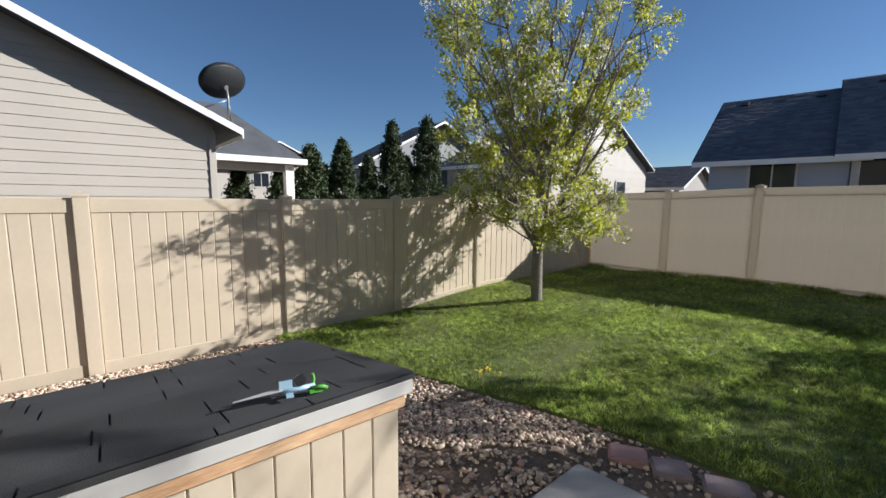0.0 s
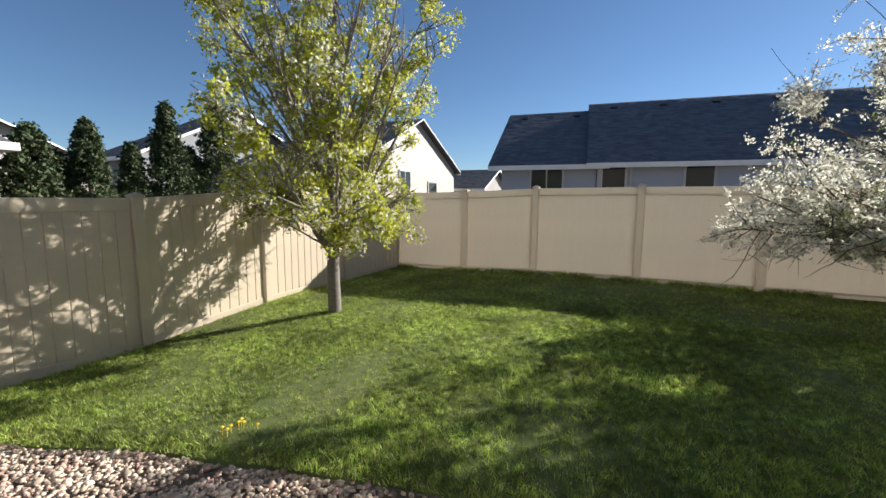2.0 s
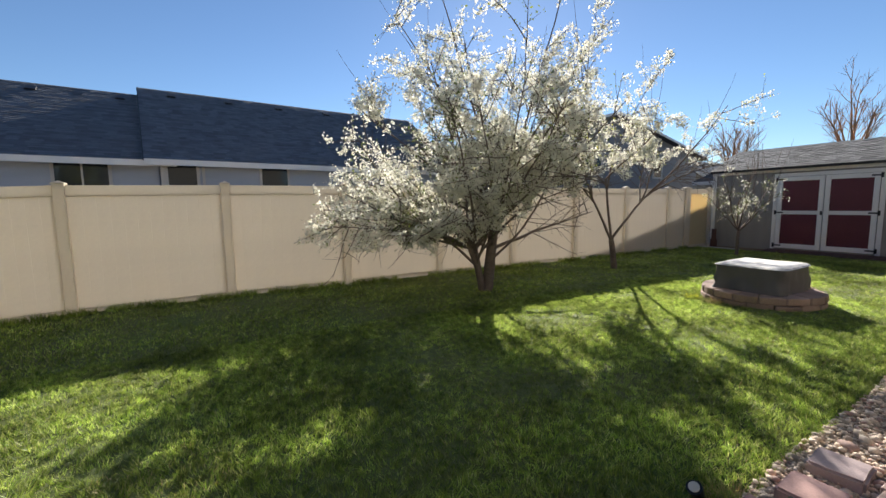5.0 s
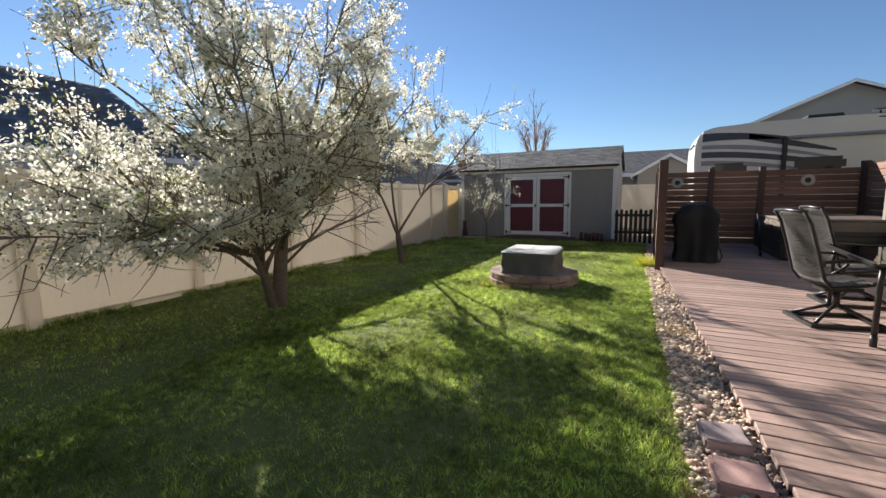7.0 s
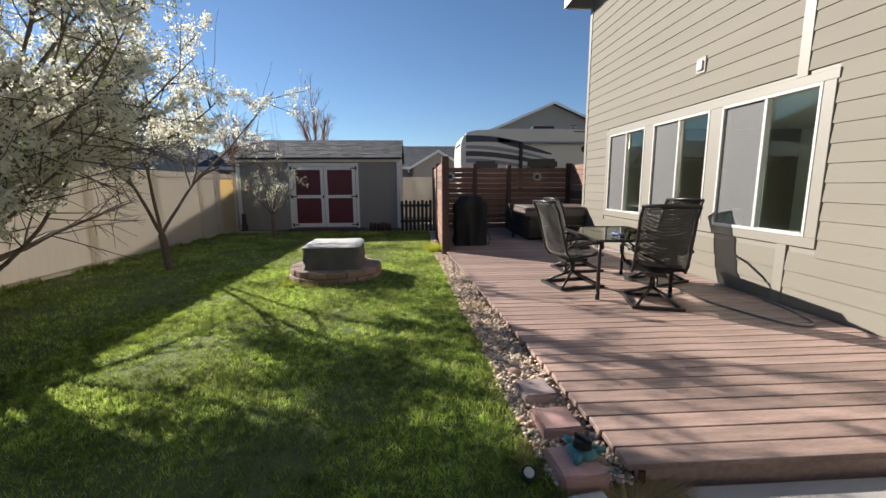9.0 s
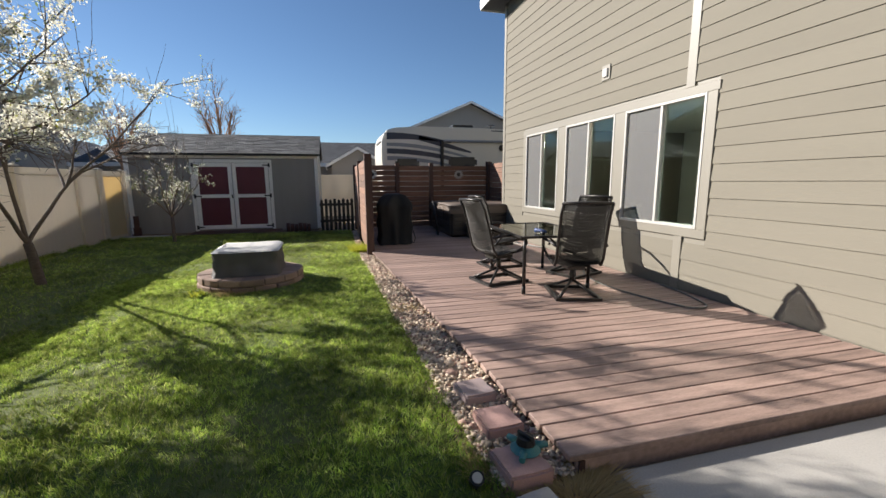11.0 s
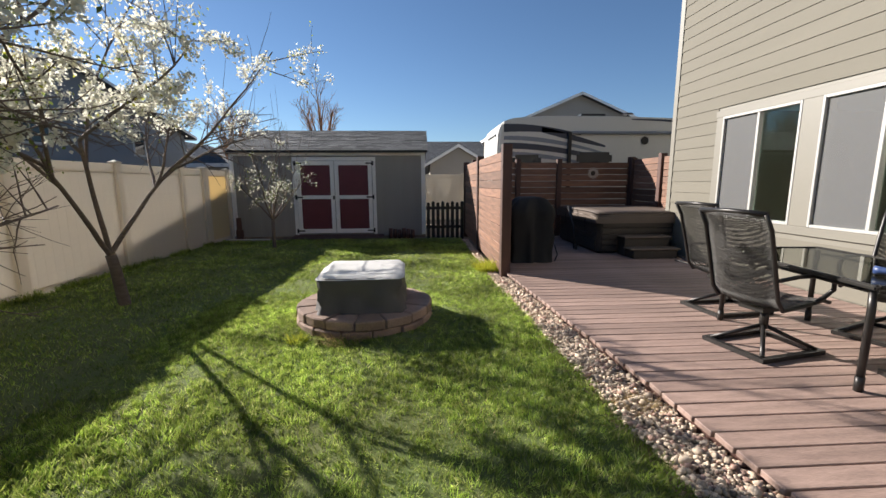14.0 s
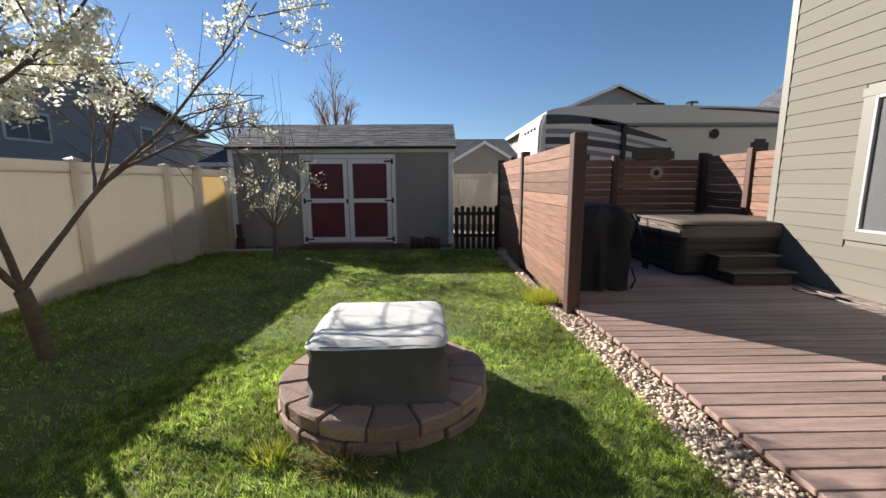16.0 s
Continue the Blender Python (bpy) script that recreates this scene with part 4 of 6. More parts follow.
block("landing_leg", (1.1, -0.6, 0.0), (1.25, -0.45, 0.75), BLACK, rv)
block("landing_leg", (1.1, -9.0, 0.0), (1.25, -8.85, 0.75), BLACK, rv)


# ---- trees ----
rng = np.random.default_rng(5)


class Tree:
    """Grows tapered limbs; keeps the points of the thin ones, where leaves sit."""

    def __init__(self, seed):
        self.rnd = random.Random(seed)
        self.verts, self.faces, self.tips = [], [], []

    def limb(self, p, d, length, r0, r1, wob, rise, seg=None, leafy_from=0.0, sides=6):
        rnd = self.rnd
        n = seg or max(3, int(length / 0.14))
        p, d = Vector(p), Vector(d).normalized()
        path = [p.copy()]
        for i in range(n):
            d = (d + Vector((rnd.gauss(0, wob), rnd.gauss(0, wob), rnd.gauss(0, wob) + rise))).normalized()
            p = p + d * (length / n)
            path.append(p.copy())
        side = None
        base = len(self.verts)
        for i, q in enumerate(path):
            t = (path[min(i + 1, n)] - path[max(i - 1, 0)]).normalized()
            side = t.orthogonal().normalized() if side is None else (side - t * side.dot(t)).normalized()
            up = t.cross(side)
            r = r0 + (r1 - r0) * i / n
            for k in range(sides):
                a = 2 * math.pi * k / sides
                self.verts.append(tuple(q + (side * math.cos(a) + up * math.sin(a)) * r))
        for i in range(n):
            for k in range(sides):
                a, b = base + i * sides + k, base + i * sides + (k + 1) % sides
                self.faces.append((a, b, b + sides, a + sides))
        self.faces.append(tuple(base + n * sides + k for k in range(sides)))
        return path

    def grow(self, path, level, spec):
        """Side shoots along a limb, by the level's rule; leaf points on the last two levels."""
        rnd = self.rnd
        if level >= len(spec):
            return
        s = spec[level]
        n = len(path) - 1
        for _ in range(s["count"]):
            f = rnd.uniform(s["from"], 1.0)
            i = min(n - 1, int(f * n))
            q = path[i].lerp(path[i + 1], f * n - i)
            t = (path[i + 1] - path[i]).normalized()
            o = Vector((rnd.gauss(0, 1), rnd.gauss(0, 1), rnd.gauss(0, 0.6)))
            o = (o - t * o.dot(t)).normalized()
            a = radians(rnd.uniform(*s["angle"]))
            d = t * math.cos(a) + o * math.sin(a)
            ln = rnd.uniform(*s["length"]) * (1.0 - s.get("short", 0.35) * f)
            kid = self.limb(q, d, ln, s["r"], s["r"] * 0.45, s["wob"], s["rise"], sides=5 if level == 0 else 4 if level == 1 else 3)
            if s.get("leaf"):
                for k in range(1, len(kid)):
                    for _ in range(s["leaf"]):
                        self.tips.append(kid[k - 1].lerp(kid[k], rnd.random()))
            self.grow(kid, level + 1, spec)


def scatter_leaves(points, n_each, spread, size, seed, keep=None, droop=0.0):
    """Folded leaf quads around points."""
    g = np.random.default_rng(seed)
    P = np.repeat(np.array([tuple(p) for p in points], dtype=np.float32), n_each, axis=0)
    P += g.normal(0, spread, P.shape).astype(np.float32)
    if keep is not None:
        P = P[keep(P)]
    n = len(P)
    u = g.normal(0, 1, (n, 3))
    u /= np.linalg.norm(u, axis=1)[:, None]
    v = np.cross(u, g.normal(0, 1, (n, 3)))
    v /= np.linalg.norm(v, axis=1)[:, None]
    s = (size * g.uniform(0.6, 1.3, n))[:, None]
    w = np.cross(u, v) * s * 0.25
    q = np.stack([P - u * s, P - v * s * 0.55 + w, P + u * s, P + v * s * 0.55 + w], axis=1)
    return q.reshape(-1, 3)


def clusters(points, share, n_each, spread, size, seed):
    """Dense flower clusters at a share of the points, with gaps between."""
    r = random.Random(seed)
    return scatter_leaves([p for p in points if r.random() < share], n_each, spread, size, seed)


def tree_thing(name, at, label, tr, bark, layers):
    t = thing(name, at, label, "tree")
    base = Matrix.Translation([-c for c in at])
    trunk = piece("trunk", mesh_of("trunk", tr.verts, tr.faces, bark, True), t, base)
    for nm, verts, material in layers:
        tagged(piece(nm, fast_mesh(nm, verts, 4, material), t, base), kind="stuff")
    return t


def upright_tree(at):
    """The young tree at the fence corner: steep limbs, yellow-green leaves and white flowers."""
    tr = Tree(11)
    x, y, z = at
    stem = tr.limb((x, y, z - 0.1), (0.01, -0.02, 1), 1.12, 0.095, 0.08, 0.012, 0.05, 8, sides=12)
    top = stem[-1]
    mains = []
    lead = tr.limb(top, (0.02, 0.0, 1), 3.9, 0.075, 0.012, 0.03, 0.06, 22, sides=7)
    mains.append(lead)
    for k in range(24):
        a = k * 2.4 + tr.rnd.uniform(-0.3, 0.3)
        h = tr.rnd.uniform(0.0, 0.42)
        q = lead[int(h * 20)] if k > 5 else stem[-1 - (k % 3)]
        tilt = tr.rnd.uniform(0.55, 0.85) * (1.0 - 0.22 * max(0.0, math.cos(a - 0.6))) if k < 13 else tr.rnd.uniform(0.3, 0.55)
        tilt *= 1.12 + 0.6 * max(0.0, math.cos(a + 1.0)) ** 2
        ln = tr.rnd.uniform(2.6, 3.3) * (1 - 0.35 * h)
        mains.append(tr.limb(q, (math.cos(a) * tilt, math.sin(a) * tilt, 0.8), ln, 0.03, 0.006, 0.045, 0.045, 14, sides=6))
    for k in range(9):
        a = k * 0.698 + 0.2
        mains.append(tr.limb(stem[-1 - k % 2], (math.cos(a) * 0.95, math.sin(a) * 0.95, 0.55), tr.rnd.uniform(1.2, 1.7), 0.018, 0.005, 0.05, 0.0, 10, sides=5))
    spec = [dict(count=11, angle=(25, 60), length=(0.5, 1.1), r=0.011, wob=0.06, rise=0.05, leaf=3, **{"from": 0.15}),
            dict(count=3, angle=(30, 65), length=(0.2, 0.45), r=0.005, wob=0.08, rise=0.04, leaf=3, **{"from": 0.2})]
    for m in mains:
        tr.grow(m, 0, spec)
    pts = [p for p in tr.tips if p.z > 0.85 and noise.noise(p * 2.4) > -0.04]
    leaves = clusters(pts, 0.46, 9, 0.05, 0.030, 1)
    petals = clusters(pts, 0.17, 14, 0.04, 0.023, 2)
    return tree_thing("tree", at, "young upright tree with yellow-green spring leaves and white blossom", tr, BARK_GREY, [("leaves", leaves, LEAF_SPRING), ("blossom", petals, PETAL)])


def spreading_tree(at):
    """The broad tree in full white blossom with several stems from the base."""
    tr = Tree(23)
    x, y, z = at
    mains = []
    for a, tilt, ln, r in ((0.3, 0.05, 1.6, 0.10), (2.9, 0.22, 1.3, 0.065), (3.6, 0.42, 1.2, 0.045)):
        st = tr.limb((x + 0.03 * math.cos(a), y + 0.03 * math.sin(a), z - 0.1), (math.cos(a) * tilt, math.sin(a) * tilt, 1), ln, r, r * 0.7, 0.03, 0.02, 8, sides=9)
        mains.append(st)
    limbs = []
    for k in range(30):
        a = k * 2.399
        st = mains[0] if k % 3 < 2 else mains[1 + k % 2]
        f = tr.rnd.uniform(0.45, 1.0)
        q = st[int(f * (len(st) - 1))]
        tilt = tr.rnd.uniform(0.45, 1.9 if math.cos(a) < 0.1 else 1.05)
        ln = tr.rnd.uniform(1.6, 2.7) if tilt > 0.9 else tr.rnd.uniform(2.2, 3.3)
        limbs.append(tr.limb(q, (math.cos(a) * tilt, math.sin(a) * tilt * 0.85, 0.85), ln, 0.024, 0.006, 0.06, 0.012, 14, sides=6))
    for k in range(7):
        a = 2.5 + 1.0 * k / 6
        q = mains[k % 2][5]
        limbs.append(tr.limb(q, (math.cos(a) * 1.6, math.sin(a) * 1.5, 0.75), tr.rnd.uniform(1.9, 2.4), 0.026, 0.006, 0.05, -0.032, 14, sides=6))
    for k in range(6):
        a = k * 2.399 + 0.2
        limbs.append(tr.limb(mains[0][-1], (math.cos(a) * 0.4, math.sin(a) * 0.4, 1), tr.rnd.uniform(3.0, 3.7), 0.024, 0.006, 0.05, 0.01, 16, sides=6))
    low = tr.limb(mains[0][4], (1, -0.12, 0.28), 2.6, 0.035, 0.008, 0.05, -0.005, 14, sides=6)
    limbs.append(low)
    spec = [dict(count=12, angle=(30, 75), length=(0.5, 1.15), r=0.008, wob=0.07, rise=0.01, leaf=2, **{"from": 0.2}),
            dict(count=4, angle=(30, 75), length=(0.2, 0.5), r=0.004, wob=0.09, rise=0.0, leaf=2, **{"from": 0.15})]
    for m in limbs:
        tr.grow(m, 0, spec)
    pts = [p for p in tr.tips if p.z > 0.75 * smooth01((6.8 - p.y) / 0.8) + 0.82 + 0.65 * smooth01((p.x - 3.2) / 1.8)]
    # bare whips above the crown
    for k in range(26):
        q = limbs[k][-3]
        tr.limb(q, (tr.rnd.gauss(0, 0.25), tr.rnd.gauss(0, 0.25), 1), tr.rnd.uniform(0.8, 1.7), 0.007, 0.002, 0.05, 0.04, 8, sides=3)
    # full clusters round the heart of the crown, loose small ones towards its top and its outer side
    full, loose = [], []
    for p in pts:
        if p.x > 5.8 and p.z < 2.2:
            continue
        core = (1.0 - 0.9 * smooth01((p.z - 2.35) / 1.0)) * (1.0 - 0.75 * smooth01((-1.0 - (p.x - x) * 0.79 + (p.y - y) * 0.61) / 0.6))
        (full if tr.rnd.random() < core else loose).append(p)
    petals = clusters([p for p in full if noise.noise(p * 1.9) > 0.0], 0.42, 27, 0.036, 0.0225, 3)
    petals = np.concatenate([petals, clusters([p for p in loose if noise.noise(p * 1.9) > -0.3], 0.75, 9, 0.034, 0.0215, 13)])
    leaves = scatter_leaves([p for p in pts if tr.rnd.random() < 0.4], 2, 0.06, 0.018, 4)
    return tree_thing("tree", at, "broad multi-stemmed tree in full white blossom on the lawn", tr, BARK, [("blossom", petals, PETAL), ("leaves", leaves, LEAF_DARK)])


def vase_tree(at):
    """Slim forked tree near the shed: half bare, blossom on its reaching limbs."""
    tr = Tree(37)
    x, y, z = at
    stem = tr.limb((x, y, z - 0.1), (-0.12, 0.02, 1), 0.75, 0.07, 0.055, 0.02, 0.02, 6, sides=9)
    top = stem[-1]
    limbs = []
    forks = [tr.limb(top, d, ln, 0.030, 0.018, 0.05, 0.01, 9, sides=7) for d, ln in (((-0.75, 0.05, 0.9), 1.2), ((-0.12, 0.1, 1.0), 1.3), ((0.6, -0.25, 0.9), 1.25))]
    for k, d in enumerate(((-0.9, 0.2, 0.5), (-0.7, -0.7, 0.6), (-0.5, 0.5, 0.9), (-0.2, -0.9, 0.6), (0.0, 0.7, 0.8), (0.1, 0.0, 1.0),
                           (0.5, -0.85, 0.6), (0.8, -0.4, 0.6), (0.6, 0.4, 0.7), (0.15, -0.9, 0.75), (-0.6, -0.2, 0.9), (0.4, -0.3, 1.0))):
        f = forks[(0, 0, 0, 1, 1, 1, 2, 2, 2, 2, 0, 2)[k]]
        limbs.append(tr.limb(f[-1 - k % 3], d, tr.rnd.uniform(1.7, 2.4) * (0.58 if d[0] > 0.3 else 1.0), 0.02, 0.006, 0.06, 0.0, 14, sides=6))
    spec = [dict(count=11, angle=(25, 70), length=(0.5, 1.2), r=0.008, wob=0.07, rise=0.015, leaf=2, **{"from": 0.15}),
            dict(count=3, angle=(30, 75), length=(0.2, 0.5), r=0.004, wob=0.09, rise=0.01, leaf=2, **{"from": 0.15})]
    for m in limbs:
        tr.grow(m, 0, spec)
    pts = [p for p in tr.tips if p.z > (1.8 if tr.rnd.random() < 0.88 else 1.4) + 0.3 * tr.rnd.random() + 0.6 * smooth01((p.x - 7.6) / 0.6) and tr.rnd.random() < 0.75 - 0.3 * smooth01((p.x - 7.9) / 0.8)]
    for k in range(16):
        q = limbs[k % len(limbs)][-4 + k % 3]
        tr.limb(q, (tr.rnd.gauss(0.1, 0.3), tr.rnd.gauss(0, 0.3), 1), tr.rnd.uniform(0.7, 1.4), 0.006, 0.002, 0.05, 0.04, 8, sides=3)
    high = [p for p in pts if p.z > 2.85]
    petals = clusters([p for p in pts if p.z <= 2.85 and noise.noise(p * 1.7) > -0.3], 0.6, 25, 0.038, 0.0225, 6)
    petals = np.concatenate([petals, clusters(high, 0.62, 15, 0.036, 0.0225, 16)])
    leaves = scatter_leaves([p for p in pts if tr.rnd.random() < 0.4], 2, 0.05, 0.02, 7)
    return tree_thing("tree", at, "slim forked tree with white blossom and bare twigs by the fence", tr, BARK, [("blossom", petals, PETAL), ("leaves", leaves, LEAF_SPRING)])


def sapling(at):
    tr = Tree(41)
    x, y, z = at
    stem = tr.limb((x, y, z - 0.1), (0, 0.02, 1), 0.75, 0.045, 0.04, 0.02, 0.0, 6, sides=8)
    limbs = []
    for a, tilt, ln in ((1.6, 0.8, 1.0), (-1.4, 0.9, 1.25), (0.3, 0.3, 1.7), (2.6, 0.5, 1.5), (-2.4, 0.6, 1.2), (-0.7, 0.6, 1.4), (1.0, 0.25, 1.9)):
        limbs.append(tr.limb(stem[-1], (math.cos(a) * tilt, math.sin(a) * tilt, 0.8), ln, 0.022, 0.006, 0.07, 0.03, 12, sides=5))
    spec = [dict(count=8, angle=(25, 70), length=(0.25, 0.6), r=0.006, wob=0.08, rise=0.03, leaf=1, **{"from": 0.15}),
            dict(count=2, angle=(30, 75), length=(0.12, 0.25), r=0.003, wob=0.09, rise=0.03, leaf=1, **{"from": 0.2})]
    for m in limbs:
        tr.grow(m, 0, spec)
    for k in range(26):
        q = limbs[k % len(limbs)][-2 - k % 6]
        tr.limb(q, (tr.rnd.gauss(0, 0.1), tr.rnd.gauss(0, 0.16), 1), tr.rnd.uniform(0.8, 1.6), 0.006, 0.0025, 0.025, 0.03, 6, sides=3)
    pts = [p for p in tr.tips if tr.rnd.random() < 0.5 and p.z < 2.3]
    petals = scatter_leaves(pts, 3, 0.03, 0.018, 8)
    leaves = scatter_leaves(pts, 2, 0.04, 0.02, 9)
    return tree_thing("tree", at, "small sapling with sparse blossom before the shed", tr, BARK, [("blossom", petals, PETAL), ("leaves", leaves, LEAF_DARK)])


def juniper(at, h, r, seed, label="dark green columnar evergreen beyond the fence", name="evergreen_tree"):
    """A pointed evergreen: short trunk, and foliage sprays in an uneven column."""
    tr = Tree(seed)
    x, y, z = at
    stem = tr.limb((x, y, z), (0, 0, 1), h * 0.92, 0.09, 0.02, 0.01, 0.0, 12, sides=6)
    pts = []
    g = tr.rnd
    for k in range(int(120 * h)):
        f = g.random() ** 0.8
        zz = z + 0.15 + f * (h - 0.2)
        rr = r * (1 - f) ** 0.55 * (0.75 + 0.35 * noise.noise((seed * 3.1, k % 7 * 0.8, f * 6)))
        a = g.uniform(0, 2 * math.pi)
        bump = 0.8 + 0.3 * noise.noise((math.cos(a) * 1.7 + seed, math.sin(a) * 1.7, f * 7))
        rr *= bump
        for s in range(5):
            t = 0.55 + 0.45 * s / 4
            pts.append(Vector((x + math.cos(a) * rr * t, y + math.sin(a) * rr * t, zz + 0.22 * t)))
    fol = scatter_leaves(pts, 5, 0.055, 0.055, seed)
    return tree_thing(name, at, label, tr, BARK, [("foliage", fol, NEEDLE)])


def bare_tree(at, h, seed, label):
    tr = Tree(seed)
    x, y, z = at
    stem = tr.limb((x, y, z), (0, 0, 1), h * 0.55, 0.14, 0.09, 0.02, 0.0, 10, sides=8)
    limbs = [tr.limb(stem[-1 - k % 4], (math.cos(k * 2.4) * 0.45, math.sin(k * 2.4) * 0.45, 1), h * tr.rnd.uniform(0.32, 0.48), 0.05, 0.012, 0.04, 0.05, 12, sides=5) for k in range(11)]
    spec = [dict(count=9, angle=(20, 45), length=(0.6, 1.4), r=0.014, wob=0.05, rise=0.07, **{"from": 0.2}),
            dict(count=4, angle=(20, 50), length=(0.3, 0.7), r=0.007, wob=0.06, rise=0.05, **{"from": 0.2})]
    for m in limbs:
        tr.grow(m, 0, spec)
    return tree_thing("bare_tree", at, label, tr, TWIG, [])


upright_tree((-3.53, 5.24, -0.08))
spreading_tree((4.06, 7.42, 0.0))
vase_tree((7.65, 7.74, 0.0))
sapling((11.95, 7.44, 0.0))
for i, (jx, jy, h, r) in enumerate(((-13.2, 4.55, 2.9, 0.55), (-13.0, 5.4, 3.35, 0.75), (-13.0, 6.55, 3.65, 0.6), (-13.2, 7.7, 3.2, 0.5), (-13.0, 8.63, 4.5, 0.65), (-13.0, 10.3, 4.9, 0.85), (-13.4, 6.0, 2.8, 0.6), (-13.3, 9.5, 3.3, 0.6))):
    juniper((jx, jy, -0.3), h, r * 1.9, 60 + i)
juniper((-16.5, 4.0, -0.3), 2.9, 1.1, 80, "blue-green spruce seen through the porch", "spruce_tree")
bare_tree((24.0, 9.0, 0.0), 6.2, 91, "leafless tan tree behind the shed, orange sunlight put in its colour")
bare_tree((22.0, 12.5, 0.0), 4.9, 92, "leafless tree with upright whips behind the shed")
bare_tree((-4.6, 30.0, 0.0), 6.0, 93, "leafless tree between the far houses")


# ---- fire pit with its cover ----
pit = thing("fire_pit", (7.0, 4.76, 0.0), "low round fire pit ring of tan and red wall blocks", "fire pit")


def ring_block(r0, r1, z0, z1, a0, a1, material):
    """A wedge-shaped wall block with worn edges."""
    bm = bmesh.new()
    vs = [bm.verts.new((r * math.cos(a), r * math.sin(a), z)) for z in (z0, z1) for r, a in ((r0, a0), (r1, a0), (r1, (a0 + a1) / 2), (r1, a1), (r0, a1))]
    bm.faces.new(vs[:5][::-1]), bm.faces.new(vs[5:])
    for i in range(5):
        j = (i + 1) % 5
        bm.faces.new((vs[i], vs[j], vs[j + 5], vs[i + 5]))
    bmesh.ops.recalc_face_normals(bm, faces=bm.faces[:])
    bmesh.ops.bevel(bm, geom=bm.edges[:], offset=0.012, segments=1, affect="EDGES")
    return part("wall_block", bm, material, pit)


for course, (z0, z1, sh) in enumerate(((-0.03, 0.085, 0.0), (0.088, 0.185, 0.18))):
    for k in range(15):
        a = 2 * math.pi * k / 15 + sh
        ob = ring_block(0.44, 0.715 + random.uniform(-0.012, 0.012), z0, z1 + random.uniform(-0.006, 0.006), a, a + 2 * math.pi / 15 - 0.014, WALLSTONE)

cover = thing("fire_pit_cover", (7.03, 4.78, 0.185), "grey canvas cover with a pale top over the fire pit", "cover")
bm = bmesh.new()
N = 16
levels = [(0.0, 0.505, 0.455), (0.07, 0.475, 0.43), (0.14, 0.478, 0.44), (0.20, 0.455, 0.425), (0.27, 0.462, 0.43), (0.345, 0.455, 0.425)]
rings = []
for li, (z, a, b) in enumerate(levels):
    ring = []
    per = []
    for s in range(4):
        for i in range(N):
            t = -1 + 2 * i / N
            per.append(((t, -1), (1, t), (-t, 1), (-1, -t))[s])
    for px, py in per:
        # squarish outline with soft corners and hanging folds
        k = 1.0 / max(1.0, (abs(px) ** 9 + abs(py) ** 9) ** (1 / 9))
        fold = (0.05 if li < 3 else 0.022) * noise.noise((px * 3.1, py * 3.1, z * 9.0)) + (0.018 if li < 5 else 0.0) * noise.noise((px * 9, py * 9, z * 14)) + (0.02 * noise.noise((px * 7, py * 7, 3)) if li == 0 else 0)
        ring.append(bm.verts.new((px * k * a + fold * px, py * k * b + fold * py, z + (0.012 * noise.noise((px * 5, py * 5, 9)) if li else 0))))
    rings.append(ring)
for a, b in zip(rings, rings[1:]):
    m = len(a)
    for i in range(m):
        bm.faces.new((a[i], a[(i + 1) % m], b[(i + 1) % m], b[i])).smooth = True
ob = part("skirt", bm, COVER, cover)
ob.matrix_local = pose(0, 0, 0, 0, 0, 2)
bm = bmesh.new()
M = 14
grid = []
for j in range(M + 1):
    for i in range(M + 1):
        px, py = -1 + 2 * i / M, -1 + 2 * j / M
        k = 1.0 / max(1.0, (abs(px) ** 9 + abs(py) ** 9) ** (1 / 9))
        edge = max(abs(px), abs(py))
        z = 0.362 - 0.03 * max(0, edge - 0.93) / 0.07 + 0.006 * noise.noise((px * 2.5, py * 2.5, 5)) - 0.004 * abs(math.sin(py * 3 + px)) * (1 - edge)
        grid.append(bm.verts.new((px * k * 0.474, py * k * 0.444, z)))
for j in range(M):
    for i in range(M):
        q = j * (M + 1) + i
        bm.faces.new((grid[q], grid[q + 1], grid[q + M + 2], grid[q + M + 1])).smooth = True
# the top panel takes a much paler canvas colour than the skirt
ob = part("top", bm, COVER_TOP, cover, "pale grey top panel")
ob.matrix_local = pose(0, 0, 0, 0, 0, 2)

# ---- hot tub corner ----
tub = thing("hot_tub", (11.2, -0.13, 0.1), "espresso brown hot tub with a folded vinyl cover", "hot tub")
block("cabinet", (-1.05, -0.93, 0.0), (1.05, 0.93, 0.66), TUB, tub, 0.05)
for i in range(5):
    block("panel_slat", (-1.075, -0.86, 0.06 + i * 0.11), (-1.052, 0.86, 0.15 + i * 0.11), TUB, tub, 0.008)
for i in range(5):
    block("panel_slat", (-0.98, 0.932, 0.06 + i * 0.11), (0.98, 0.955, 0.15 + i * 0.11), TUB, tub, 0.008)
bm = bmesh.new()
add_box(bm, (-1.10, -0.98, 0.66), (1.10, 0.98, 0.78))
bmesh.ops.subdivide_edges(bm, edges=bm.edges[:], cuts=5, use_grid_fill=True)
for v in bm.verts:
    v.co.z += 0.012 * noise.noise((v.co.x * 3, v.co.y * 3, 1)) + (0.02 if v.co.z > 0.7 and abs(v.co.x) < 0.8 else 0)
bmesh.ops.bevel(bm, geom=[e for e in bm.edges if e.calc_face_angle(0) > 0.8], offset=0.03, segments=2, affect="EDGES")
for f in bm.faces:
    f.smooth = True
part("cover", bm, TUBLID, tub, "brown vinyl cover with a skirt")
bm = bmesh.new()
add_box(bm, (-1.115, -0.98, 0.58), (-1.10, 0.98, 0.70))
add_box(bm, (-1.10, 0.98, 0.58), (1.10, 0.995, 0.70))
part("cover_skirt", bm, TUBLID, tub)
